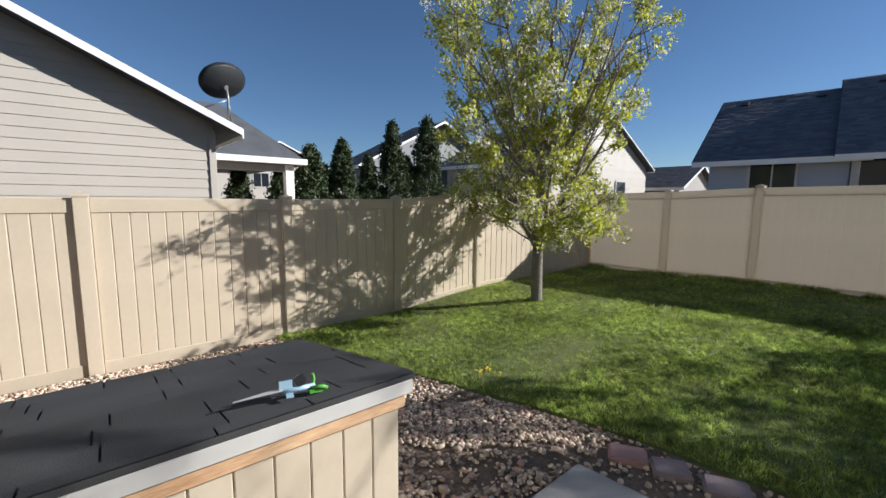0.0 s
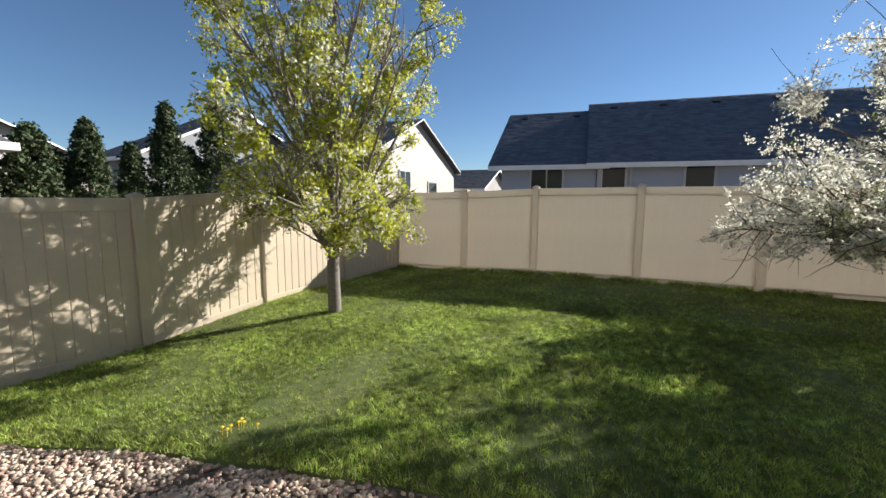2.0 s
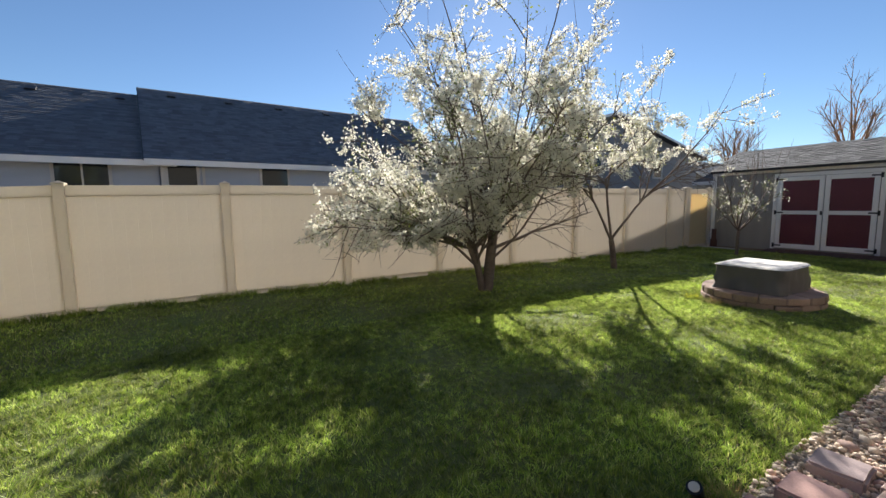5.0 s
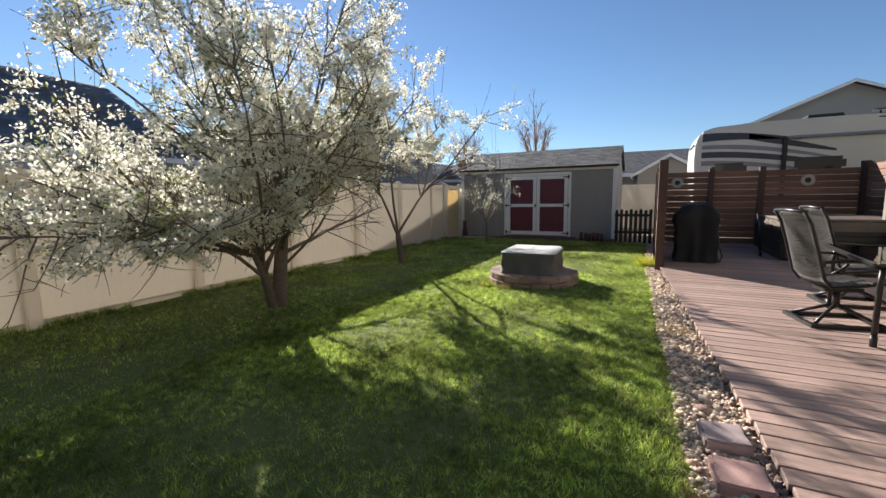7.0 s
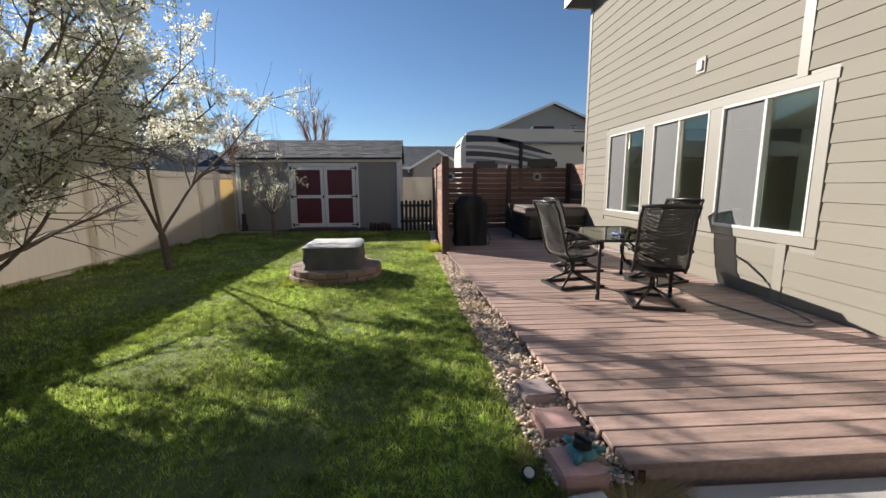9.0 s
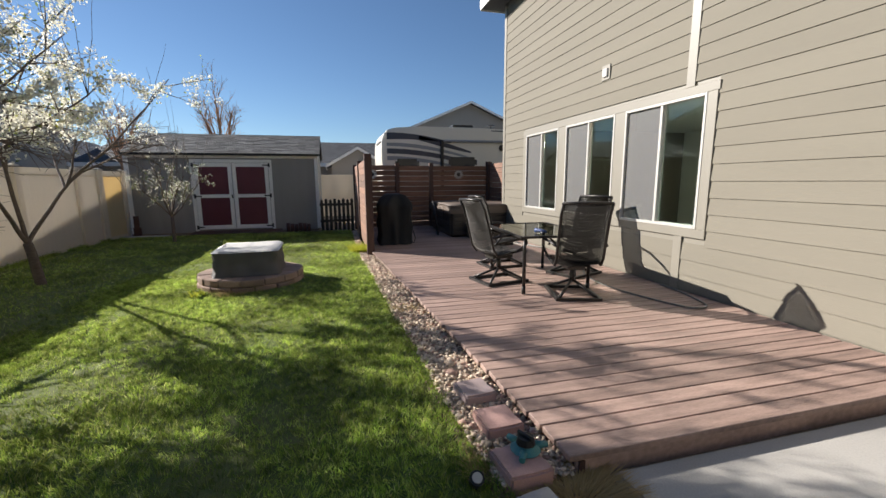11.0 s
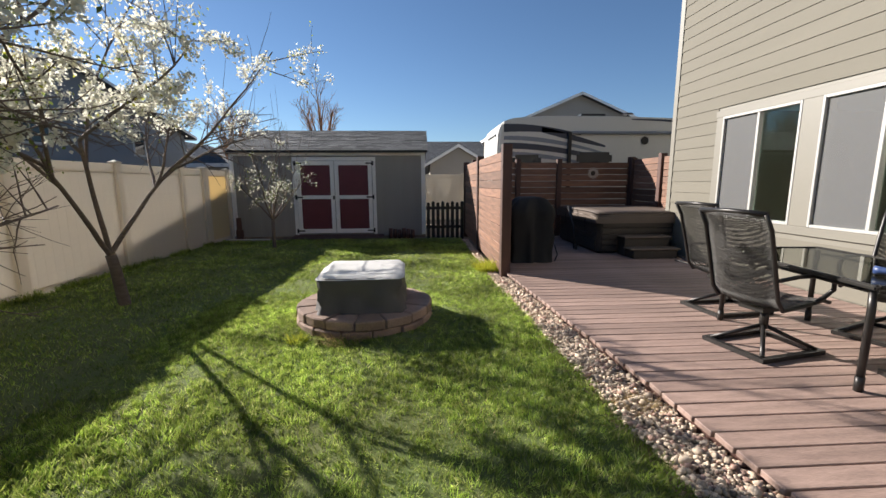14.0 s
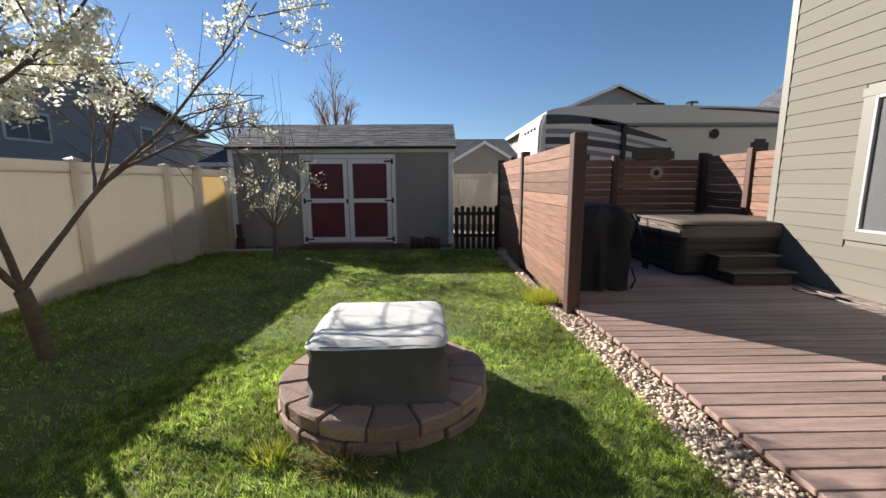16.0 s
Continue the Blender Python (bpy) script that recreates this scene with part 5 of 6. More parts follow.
for x in (-0.6, 0.5):
    bm = bmesh.new()
    add_box(bm, (x, 0.996, 0.40), (x + 0.03, 1.003, 0.66))
    part("strap", bm, BLACK, tub)

steps = thing("tub_steps", (9.85, 0.0, 0.1), "dark brown plastic two-tread hot tub steps", "steps")
block("lower_tread", (-0.32, -0.45, 0.15), (0.0, 0.45, 0.18), TUBLID, steps, 0.01)
block("lower_box", (-0.30, -0.40, 0.0), (-0.01, 0.40, 0.148), TUB, steps, 0.01)
block("upper_tread", (-0.04, -0.45, 0.33), (0.27, 0.45, 0.36), TUBLID, steps, 0.01)
block("upper_box", (0.0, -0.42, 0.0), (0.25, 0.42, 0.328), TUB, steps, 0.01)

grill = thing("covered_grill", (9.75, 2.25, 0.1), "barbecue under a draped black vinyl cover", "barbecue")
bm = bmesh.new()
prof = [(0.0, 0.42, 0.37), (0.2, 0.37, 0.34), (0.42, 0.39, 0.35), (0.62, 0.36, 0.33), (0.80, 0.41, 0.37), (0.90, 0.41, 0.36), (0.98, 0.36, 0.30), (1.07, 0.32, 0.22), (1.10, 0.26, 0.14)]
rings = []
for li, (z, a, b) in enumerate(prof):
    ring = []
    for i in range(60):
        t = 2 * math.pi * i / 60
        c, s = math.cos(t), math.sin(t)
        k = (abs(c) ** 9 + abs(s) ** 9) ** (-1 / 9)
        fold = 1 + 0.16 * noise.noise((c * 2.2, s * 2.2, z * 1.9)) + 0.09 * noise.noise((c * 6, s * 6, z * 0.9)) + (0.04 * math.sin(t * 9) if li == 0 else 0.015 * math.sin(t * 7))
        ring.append(bm.verts.new((c * k * a * fold, s * k * b * fold, z)))
    rings.append(ring)
for a, b in zip(rings, rings[1:]):
    for i in range(60):
        bm.faces.new((a[i], a[(i + 1) % 60], b[(i + 1) % 60], b[i])).smooth = True
bm.faces.new(rings[-1])
part("cover", bm, BLACK_CLOTH, grill)
bm = bmesh.new()
add_tube(bm, [(-0.38, -0.37, 0.02), (-0.42, -0.40, 0.14), (-0.38, -0.36, 0.3)], 0.012, 6)
part("strap", bm, BLACK_CLOTH, grill)

lifter = thing("cover_lifter", (11.3, 0.98, 0.1), "black tubular cover lifter beside the hot tub", "cover lifter")
bm = bmesh.new()
add_tube(bm, [(-0.6, 0.03, 0.0), (-0.45, 0.03, 0.45), (-0.1, 0.03, 0.85)], 0.018)
part("arm", bm, BLACK, lifter)
block("bracket", (-0.66, 0.01, 0.0), (-0.52, 0.05, 0.1), BLACK, lifter)
can = thing("red_can", (11.9, 1.95, 0.1), "small bright red fuel can on a black stand", "can")
block("stand", (-0.2, -0.2, 0.0), (0.2, 0.2, 0.72), BLACK, can, 0.01)
RED = mat("bright_red_plastic", (0.45, 0.02, 0.02), 0.4, 0.15, 6, 40, 0.05)
bm = bmesh.new()
add_box(bm, (-0.12, -0.15, 0.72), (0.12, 0.15, 0.98))
bmesh.ops.bevel(bm, geom=bm.edges[:], offset=0.04, segments=3, affect="EDGES")
part("body", bm, RED, can)


def sun_ornament(at):
    """A metal sunflower hung on the screen: ring of petals round a dark hub."""
    o = thing("wall_ornament", at, "round pale metal sunflower ornament on the screen", "ornament", "metal ornaments on the screen")
    for k in range(12):
        a = 2 * math.pi * k / 12
        bm = bmesh.new()
        add_box(bm, (-0.008, -0.024, 0.06), (0.0, 0.024, 0.14))
        bmesh.ops.bevel(bm, geom=bm.edges[:], offset=0.006, segments=1, affect="EDGES")
        p = part("petal", bm, STEEL, o)
        p.matrix_local = Matrix.Rotation(a, 4, "X")
    bm = bmesh.new()
    bmesh.ops.create_cone(bm, cap_ends=True, segments=18, radius1=0.062, radius2=0.05, depth=0.02, matrix=Matrix.Translation((-0.008, 0, 0)) @ Matrix.Rotation(radians(-90), 4, "Y"))
    part("hub", bm, BLACK, o)
    return o


sun_ornament((12.87, -0.21, 1.67))
sun_ornament((12.87, 2.45, 1.68))

plank = thing("scrap_board", (13.72, 9.0, 0.0), "dark brown scrap boards standing between fence and shed", "board")
block("upper_board", (0.0, -0.11, -0.04), (0.03, 0.02, 0.56), CEDAR_DARK, plank)
block("lower_board", (-0.04, -0.16, -0.04), (-0.002, 0.03, 0.24), CEDAR_DARK, plank)

# ---- patio table and chairs ----
m_, n_, l_, b_ = shader("woven_sling")
b_.inputs["Base Color"].default_value, b_.inputs["Roughness"].default_value = (0.085, 0.08, 0.075, 1), 0.75
co_ = n_.new("ShaderNodeTexCoord")
ck_ = n_.new("ShaderNodeTexVoronoi")
ck_.inputs["Scale"].default_value, ck_.inputs["Randomness"].default_value = 105.0, 0.25
l_.new(co_.outputs["Object"], ck_.inputs["Vector"])
lt_ = n_.new("ShaderNodeMath")
lt_.operation, lt_.inputs[1].default_value = "LESS_THAN", 0.31
l_.new(ck_.outputs["Distance"], lt_.inputs[0])
tr_, mx_ = n_.new("ShaderNodeBsdfTransparent"), n_.new("ShaderNodeMixShader")
l_.new(lt_.outputs[0], mx_.inputs[0])
l_.new(b_.outputs[0], mx_.inputs[1])
l_.new(tr_.outputs[0], mx_.inputs[2])
l_.new(mx_.outputs[0], n_["Material Output"].inputs[0])
SLING = m_

SIDE = [(0.27, 0.43), (0.20, 0.45), (0.0, 0.42), (-0.20, 0.40), (-0.26, 0.48), (-0.33, 0.75), (-0.40, 1.00), (-0.47, 1.12)]


def patio_chair():
    """Swivel rocker with a woven sling; faces +x."""
    c = thing("patio_chair", (0, 0, 0), "dark bronze swivel patio chair with a woven sling", "chair", "patio chairs round the table")
    bm = bmesh.new()
    pts = [(0.30, -0.24, 0.018), (0.30, 0.24, 0.018), (-0.30, 0.24, 0.018), (-0.30, -0.24, 0.018)]
    for a, b in zip(pts, pts[1:] + pts[:1]):
        d = Vector(b) - Vector(a)
        m = Matrix.Translation((Vector(a) + Vector(b)) / 2) @ Matrix.Rotation(math.atan2(d.y, d.x), 4, "Z")
        add_box(bm, (-d.length / 2 - 0.02, -0.022, -0.018), (d.length / 2 + 0.02, 0.022, 0.016), m)
    part("base", bm, BRONZE, c)
    for x, y in ((0.28, 0.22), (0.28, -0.22), (-0.28, 0.22), (-0.28, -0.22)):
        bm = bmesh.new()
        add_tube(bm, [(x, y, 0.03), (x * 0.55, y * 0.55, 0.10), (0, 0, 0.19)], 0.017, 7)
        part("leg", bm, BRONZE, c)
    bm = bmesh.new()
    add_tube(bm, [(0, 0, 0.16), (0, 0, 0.34)], 0.032, 10)
    add_box(bm, (-0.16, -0.10, 0.33), (0.16, 0.10, 0.37))
    part("swivel", bm, BRONZE, c)
    for s in (-1, 1):
        bm = bmesh.new()
        add_tube(bm, [(x, s * 0.265, z) for x, z in SIDE], 0.016, 8)
        part("side_frame", bm, BRONZE, c)
        bm = bmesh.new()
        add_tube(bm, [(-0.30, s * 0.285, 0.64), (-0.15, s * 0.31, 0.665), (0.10, s * 0.315, 0.66), (0.22, s * 0.31, 0.62), (0.24, s * 0.30, 0.54), (0.17, s * 0.285, 0.48), (0.10, s * 0.275, 0.44)], 0.016, 8)
        part("armrest", bm, BRONZE, c)
    fine = []
    for (x0, z0), (x1, z1) in zip(SIDE, SIDE[1:]):
        for k in range(3):
            fine.append((x0 + (x1 - x0) * k / 3, z0 + (z1 - z0) * k / 3))
    fine.append(SIDE[-1])
    for nm, lo, hi in (("seat", 0, 11), ("backrest", 11, len(fine))):
        bm = bmesh.new()
        rows_ = []
        for x, z in fine[lo:hi + 1]:
            rows_.append([bm.verts.new((x - 0.02 * (1 - (k / 4) ** 2), k / 4 * 0.255, z - 0.018 * (1 - (k / 4) ** 2) + 0.012)) for k in range(-4, 5)])
        for a, b in zip(rows_, rows_[1:]):
            for k in range(8):
                bm.faces.new((a[k], a[k + 1], b[k + 1], b[k])).smooth = True
        bmesh.ops.solidify(bm, geom=bm.faces[:], thickness=0.006)
        part(nm, bm, SLING, c)
    bm = bmesh.new()
    add_tube(bm, [(-0.46, -0.27, 1.12), (-0.48, 0, 1.13), (-0.46, 0.27, 1.12)], 0.018, 8)
    part("top_bar", bm, BRONZE, c)
    return c


chair = patio_chair()
chair.matrix_world = pose(4.80, 0.78, 0.102, 0, 0, -16)
for cx, cy, turn in ((5.69, 1.37, -78), (6.68, 0.92, -84), (5.80, 0.12, 112)):
    copy_thing(chair, pose(cx, cy, 0.102, 0, 0, turn))

table = thing("patio_table", (5.62, 0.86, 0.1), "rectangular bronze patio table with a smoked glass top", "table", turn=-5)
bm = bmesh.new()
for lo, hi in (((-0.78, -0.50, 0.69), (0.78, -0.465, 0.72)), ((-0.78, 0.465, 0.69), (0.78, 0.50, 0.72)), ((-0.78, -0.465, 0.69), (-0.745, 0.465, 0.72)), ((0.745, -0.465, 0.69), (0.78, 0.465, 0.72))):
    add_box(bm, lo, hi)
bmesh.ops.bevel(bm, geom=bm.edges[:], offset=0.008, segments=2, affect="EDGES")
part("rim", bm, BRONZE, table)
block("glass_top", (-0.744, -0.464, 0.705), (0.744, 0.464, 0.713), TABLE_GLASS, table, 0)
for x in (-0.70, 0.70):
    for y in (-0.42, 0.42):
        bm = bmesh.new()
        add_tube(bm, [(x, y, 0.0), (x, y, 0.55), (x * 0.97, y * 0.97, 0.69)], 0.022, 8)
        add_tube(bm, [(x, y, 0.0), (x, y, 0.10)], 0.026, 8)
        part("leg", bm, BRONZE, table)
bm = bmesh.new()
add_tube(bm, [(-0.69, -0.42, 0.66), (0.69, -0.42, 0.66)], 0.012, 6)
add_tube(bm, [(-0.69, 0.42, 0.66), (0.69, 0.42, 0.66)], 0.012, 6)
part("stretcher", bm, BRONZE, table)
nozzle = thing("hose_nozzle", (5.12, 1.05, 0.815), "blue and black garden hose nozzle on the table", "hose nozzle", turn=20)
BLUE = mat("blue_plastic", (0.04, 0.07, 0.18), 0.4, 0.15, 6, 40, 0.05)
bm = bmesh.new()
add_tube(bm, [(-0.09, 0, 0.03), (0.0, 0, 0.035), (0.05, 0, 0.035), (0.08, 0, 0.035)], [0.018, 0.022, 0.026, 0.03], 10)
part("barrel", bm, BLUE, nozzle)
bm = bmesh.new()
add_tube(bm, [(-0.02, 0.0, 0.03), (-0.06, 0.05, 0.02), (-0.12, 0.07, 0.016)], 0.014, 8)
part("handle", bm, BLACK, nozzle)


def hose(label, pts, radius, z):
    o = thing("garden_hose", (pts[0][0], pts[0][1], z), label, "hose")
    fine = []
    P = [Vector((x, y, 0)) for x, y in pts]
    P = [P[0]] + P + [P[-1]]
    for i in range(1, len(P) - 2):
        for k in range(8):
            t = k / 8
            fine.append(0.5 * ((2 * P[i]) + (P[i + 1] - P[i - 1]) * t + (2 * P[i - 1] - 5 * P[i] + 4 * P[i + 1] - P[i + 2]) * t * t + (3 * P[i] - P[i - 1] - 3 * P[i + 1] + P[i + 2]) * t ** 3))
    bm = bmesh.new()
    add_tube(bm, [p - P[0] + Vector((0, 0, radius)) for p in fine], radius, 7)
    part("tube", bm, HOSE, o)
    return o


hose("grey garden hose lying in a loop on the deck", [(4.85, -0.58), (4.35, -0.50), (3.95, -0.35), (3.95, -0.12), (4.4, 0.05), (5.0, 0.15), (5.6, 0.05), (6.1, -0.25)], 0.011, 0.101)
hose("pale garden hose by the house corner", [(10.1, -0.55), (9.6, -0.50), (9.1, -0.38), (8.5, -0.45), (8.0, -0.55), (8.6, -0.30), (9.4, -0.22)], 0.011, 0.101)
cable = hose("grey cable lying along the gravel by the fence", [(-2.0, -0.2), (-2.6, 0.0), (-3.1, 0.25), (-3.3, -0.3), (-3.2, -0.9)], 0.012, -0.24)

# ---- storage box with shingled lid ----
bin_ = thing("storage_box", (-0.69, 0.73, -0.05), "tan board storage box with a sloping shingled lid", "storage box")
L0, W0 = -2.1, -1.09
bm = bmesh.new()
slope_slab(bm, (0.0, 0.0, 0.93), (0.0, L0, 0.93), (W0, L0, 0.75), (W0, 0.0, 0.75), 0.02)
bmesh.ops.recalc_face_normals(bm, faces=bm.faces[:])
LID_FELT = mat("charcoal_lid_shingle", (0.052, 0.053, 0.054), 0.9, 0.35, 3.0, 210, 0.25, piece=0.1, island=0.12, spec=0.25)
part("lid", bm, LID_FELT, bin_)
shingled(bin_, (W0 - 0.005, L0, 0.752), (0, 1, 0), (-W0, 0, 0.18), -L0 + 0.004, math.hypot(W0, 0.18) + 0.008, LID_FELT, 0.15, 0.32, thick=0.003)
block("fascia", (-0.02, L0, 0.855), (-0.002, -0.004, 0.908), FRAME_WHITE, bin_, 0.003)
block("fascia_end", (-0.03, -0.021, 0.852), (-0.021, -0.003, 0.906), FRAME_WHITE, bin_, 0.003)
block("pine_rail", (-0.045, L0 + 0.03, 0.80), (-0.022, -0.024, 0.853), PINE, bin_, 0.003)
for y in np.arange(L0 + 0.05, -0.04, 0.112):
    block("board", (-0.06, y, 0.0), (-0.047, min(y + 0.109, -0.03), 0.84), VINYL, bin_, 0.004)
for x in np.arange(W0 + 0.06, -0.07, 0.112):
    block("board", (x, -0.045, 0.0), (min(x + 0.106, -0.062), -0.032, 0.74), VINYL, bin_, 0.004)
bm = bmesh.new()
add_box(bm, (W0 + 0.06, L0 + 0.05, 0.0), (-0.062, -0.047, 0.72))
part("frame", bm, CEDAR_DARK, bin_)

toy = thing("toy_glider", (-0.80, 0.32, 0.875), "pale blue and green plastic toy glider on the box lid", "toy", turn=78)
bm = bmesh.new()
vs = [bm.verts.new(p) for p in ((-0.16, -0.004, 0.018), (-0.02, -0.016, 0.03), (-0.02, 0.016, 0.03), (-0.16, 0.004, 0.018), (-0.16, 0, 0.014), (-0.02, 0, 0.02))]
for f in ((0, 1, 2, 3), (0, 4, 5, 1), (3, 2, 5, 4), (1, 5, 2), (0, 3, 4)):
    bm.faces.new([vs[k] for k in f])
part("blade", bm, FRAME_WHITE, toy, "pale tapered blade")
bm = bmesh.new()
add_box(bm, (-0.012, -0.034, 0.012), (0.010, 0.034, 0.016))
add_box(bm, (-0.03, -0.004, 0.018), (0.01, 0.004, 0.055))
add_tube(bm, [(-0.03, 0, 0.022), (0.08, 0, 0.022)], 0.009, 8)
part("body", bm, BLUE_TOY, toy)
bm = bmesh.new()
bmesh.ops.create_cone(bm, cap_ends=True, segments=18, radius1=0.018, radius2=0.018, depth=0.024, matrix=Matrix.Translation((0.035, 0.01, 0.045)) @ Matrix.Rotation(radians(70), 4, "X"))
part("wheel", bm, BLACK, toy)
bm = bmesh.new()
add_tube(bm, [(0.07, 0.0, 0.02), (0.08, 0.012, 0.04), (0.075, 0.016, 0.058)], 0.005, 7)
add_tube(bm, [(0.07, -0.01, 0.02), (0.10, -0.025, 0.025), (0.115, -0.01, 0.012)], 0.007, 7)
add_box(bm, (0.06, -0.02, 0.005), (0.10, 0.012, 0.016))
part("claw", bm, GREEN_TOY, toy)


# ---- stepping stones, sprinkler, small light ----
def stepping_stone(at, turn, size, material, label):
    p = thing("stepping_stone", at, label, "paver", "stepping stones along the lawn edge", turn=turn)
    bm = bmesh.new()
    add_box(bm, (-size[0] / 2, -size[1] / 2, -0.05), (size[0] / 2, size[1] / 2, size[2]))
    bmesh.ops.subdivide_edges(bm, edges=bm.edges[:], cuts=3, use_grid_fill=True)
    for v in bm.verts:
        v.co += Vector((noise.noise(v.co * 9 + Vector(at)), noise.noise(v.co * 9 + Vector((5, 1, 2))), noise.noise(v.co * 7))) * 0.006
    bmesh.ops.bevel(bm, geom=[e for e in bm.edges if e.calc_face_angle(0) > 1.0], offset=0.012, segments=2, affect="EDGES")
    ob = part("stone", bm, material, p)
    return p


PINK = mat("faded_pink_paver", (0.47, 0.29, 0.255), 0.88, 0.3, 5, 110, 0.5, dist=0.004)
MAUVE = mat("mauve_grey_paver", (0.36, 0.28, 0.27), 0.88, 0.3, 5, 110, 0.5, dist=0.004)
for x, y, t, s, m, lab in ((2.98, 2.65, 5, (0.235, 0.225, 0.085), MAUVE, "square mauve concrete paver on the gravel strip"),
                           (2.61, 2.63, 3, (0.24, 0.23, 0.085), PINK, "square pink concrete paver on the gravel strip"),
                           (2.24, 2.655, 4, (0.25, 0.24, 0.075), PINK, "square pink paver holding the sprinkler"),
                           (-0.58, 2.24, 30, (0.22, 0.17, 0.03), PINK, "small pinkish concrete paver by the patio"),
                           (-0.36, 2.30, 35, (0.20, 0.17, 0.03), MAUVE, "small mauve concrete paver by the patio"),
                           (-0.10, 2.36, 25, (0.22, 0.17, 0.03), MAUVE, "small grey paver by the lawn edge"),
                           (1.97, 2.66, 10, (0.22, 0.2, 0.03), CONCRETE, "pale concrete stepping stone at the lawn edge")):
    stepping_stone((x, y, 0.0 if x > 0 else -0.03), t, s, m, lab)
stepping_stone((-2.72, 1.40, ground_z(-2.72, 1.4) - 0.02), 20, (0.30, 0.17, 0.05), PINK, "flat pinkish stone lying in the gravel")

spr = thing("lawn_sprinkler", (2.30, 2.60, 0.077), "teal and black plastic lawn sprinkler on a paver", "sprinkler", turn=25)
bm = bmesh.new()
bmesh.ops.create_cone(bm, cap_ends=True, segments=20, radius1=0.085, radius2=0.05, depth=0.035, matrix=Matrix.Translation((0, 0, 0.018)))
bmesh.ops.bevel(bm, geom=bm.edges[:], offset=0.006, segments=2, affect="EDGES")
part("base", bm, TEAL, spr)
for k in range(3):
    a = 2.1 * k
    bm = bmesh.new()
    add_tube(bm, [(0.05 * math.cos(a), 0.05 * math.sin(a), 0.015), (0.12 * math.cos(a), 0.12 * math.sin(a), 0.012)], [0.022, 0.016], 8)
    part("foot", bm, TEAL, spr)
bm = bmesh.new()
bmesh.ops.create_cone(bm, cap_ends=True, segments=18, radius1=0.05, radius2=0.042, depth=0.035, matrix=Matrix.Translation((0, 0, 0.052)))
add_tube(bm, [(-0.05, 0, 0.075), (0.05, 0, 0.075)], 0.011, 8)
part("turret", bm, BLACK, spr)
lightlet = thing("solar_light", (2.17, 2.92, 0.0), "small black solar spot light in the grass", "garden light")
bm = bmesh.new()
bmesh.ops.create_cone(bm, cap_ends=True, segments=16, radius1=0.03, radius2=0.036, depth=0.06, matrix=Matrix.Translation((0, 0, 0.06)) @ Matrix.Rotation(radians(-35), 4, "Y"))
part("head", bm, BLACK, lightlet)
bm = bmesh.new()
bmesh.ops.create_cone(bm, cap_ends=True, segments=16, radius1=0.025, radius2=0.025, depth=0.006, matrix=Matrix.Translation((0, 0, 0.06)) @ Matrix.Rotation(radians(-35), 4, "Y") @ Matrix.Translation((0, 0, 0.033)))
part("lens", bm, FRAME_WHITE, lightlet, "pale round lens")
bm = bmesh.new()
add_tube(bm, [(0, 0, -0.03), (0, 0, 0.05)], 0.008, 6)
part("spike", bm, BLACK, lightlet)

# ---- living room behind the glass ----
for sx in (4.9, 7.0):
    sofa = thing("armchair", (sx, -2.2, 0.05), "sage green upholstered armchair inside the living room", "armchair", "living room armchairs")
    block("seat", (-0.45, -0.4, 0.0), (0.45, 0.4, 0.45), SOFA, sofa, 0.06)
    block("backrest", (-0.45, 0.402, 0.0), (0.45, 0.62, 1.0), SOFA, sofa, 0.1)
    block("arm", (-0.62, -0.4, 0.0), (-0.452, 0.6, 0.65), SOFA, sofa, 0.06)
    block("arm", (0.452, -0.4, 0.0), (0.62, 0.6, 0.65), SOFA, sofa, 0.06)
cur = thing("curtain", (4.52, -0.95, 0.1), "pale teal curtain gathered at the window side", "curtain")
bm = bmesh.new()
cols = []
for i in range(30):
    u = i / 29
    cols.append([bm.verts.new((u * (0.30 - 0.12 * smooth01(z / 2.4)), 0.03 * math.sin(u * 26), z)) for z in np.linspace(0, 2.45, 12)])
for a, b in zip(cols, cols[1:]):
    for k in range(11):
        bm.faces.new((a[k], b[k], b[k + 1], a[k + 1])).smooth = True
bmesh.ops.solidify(bm, geom=bm.faces[:], thickness=0.004)
part("cloth", bm, CURTAIN, cur)

shade = thing("ceiling_lamp", (5.0, -2.4, 2.75), "small warm glowing ceiling lamp in the living room", "lamp")
GLOW = bpy.data.materials.new("warm_lamp_glow")
GLOW.use_nodes = True
GLOW.node_tree.nodes["Principled BSDF"].inputs["Emission Color"].default_value = (1.0, 0.62, 0.28, 1)
GLOW.node_tree.nodes["Principled BSDF"].inputs["Emission Strength"].default_value = 3.0
bm = bmesh.new()
bmesh.ops.create_cone(bm, cap_ends=True, segments=24, radius1=0.13, radius2=0.2, depth=0.08, matrix=Matrix.Translation((0, 0, -0.04)))
part("shade", bm, GLOW, shade)
bulb = new("lamp_light", bpy.data.lights.new("lamp_light", "POINT"))
bulb.data.energy, bulb.data.color, bulb.data.shadow_soft_size = 16.0, (1.0, 0.8, 0.6), 0.12
bulb.matrix_world = pose(5.0, -2.4, 2.5)

# ---- gravel ----
def ico():
    bm = bmesh.new()
    bmesh.ops.create_icosphere(bm, subdivisions=1, radius=1.0)
    v = np.array([tuple(x.co) for x in bm.verts])
    f = np.array([[x.index for x in q.verts] for q in bm.faces])
    bm.free()
    return v, f


ICO_V, ICO_F = ico()


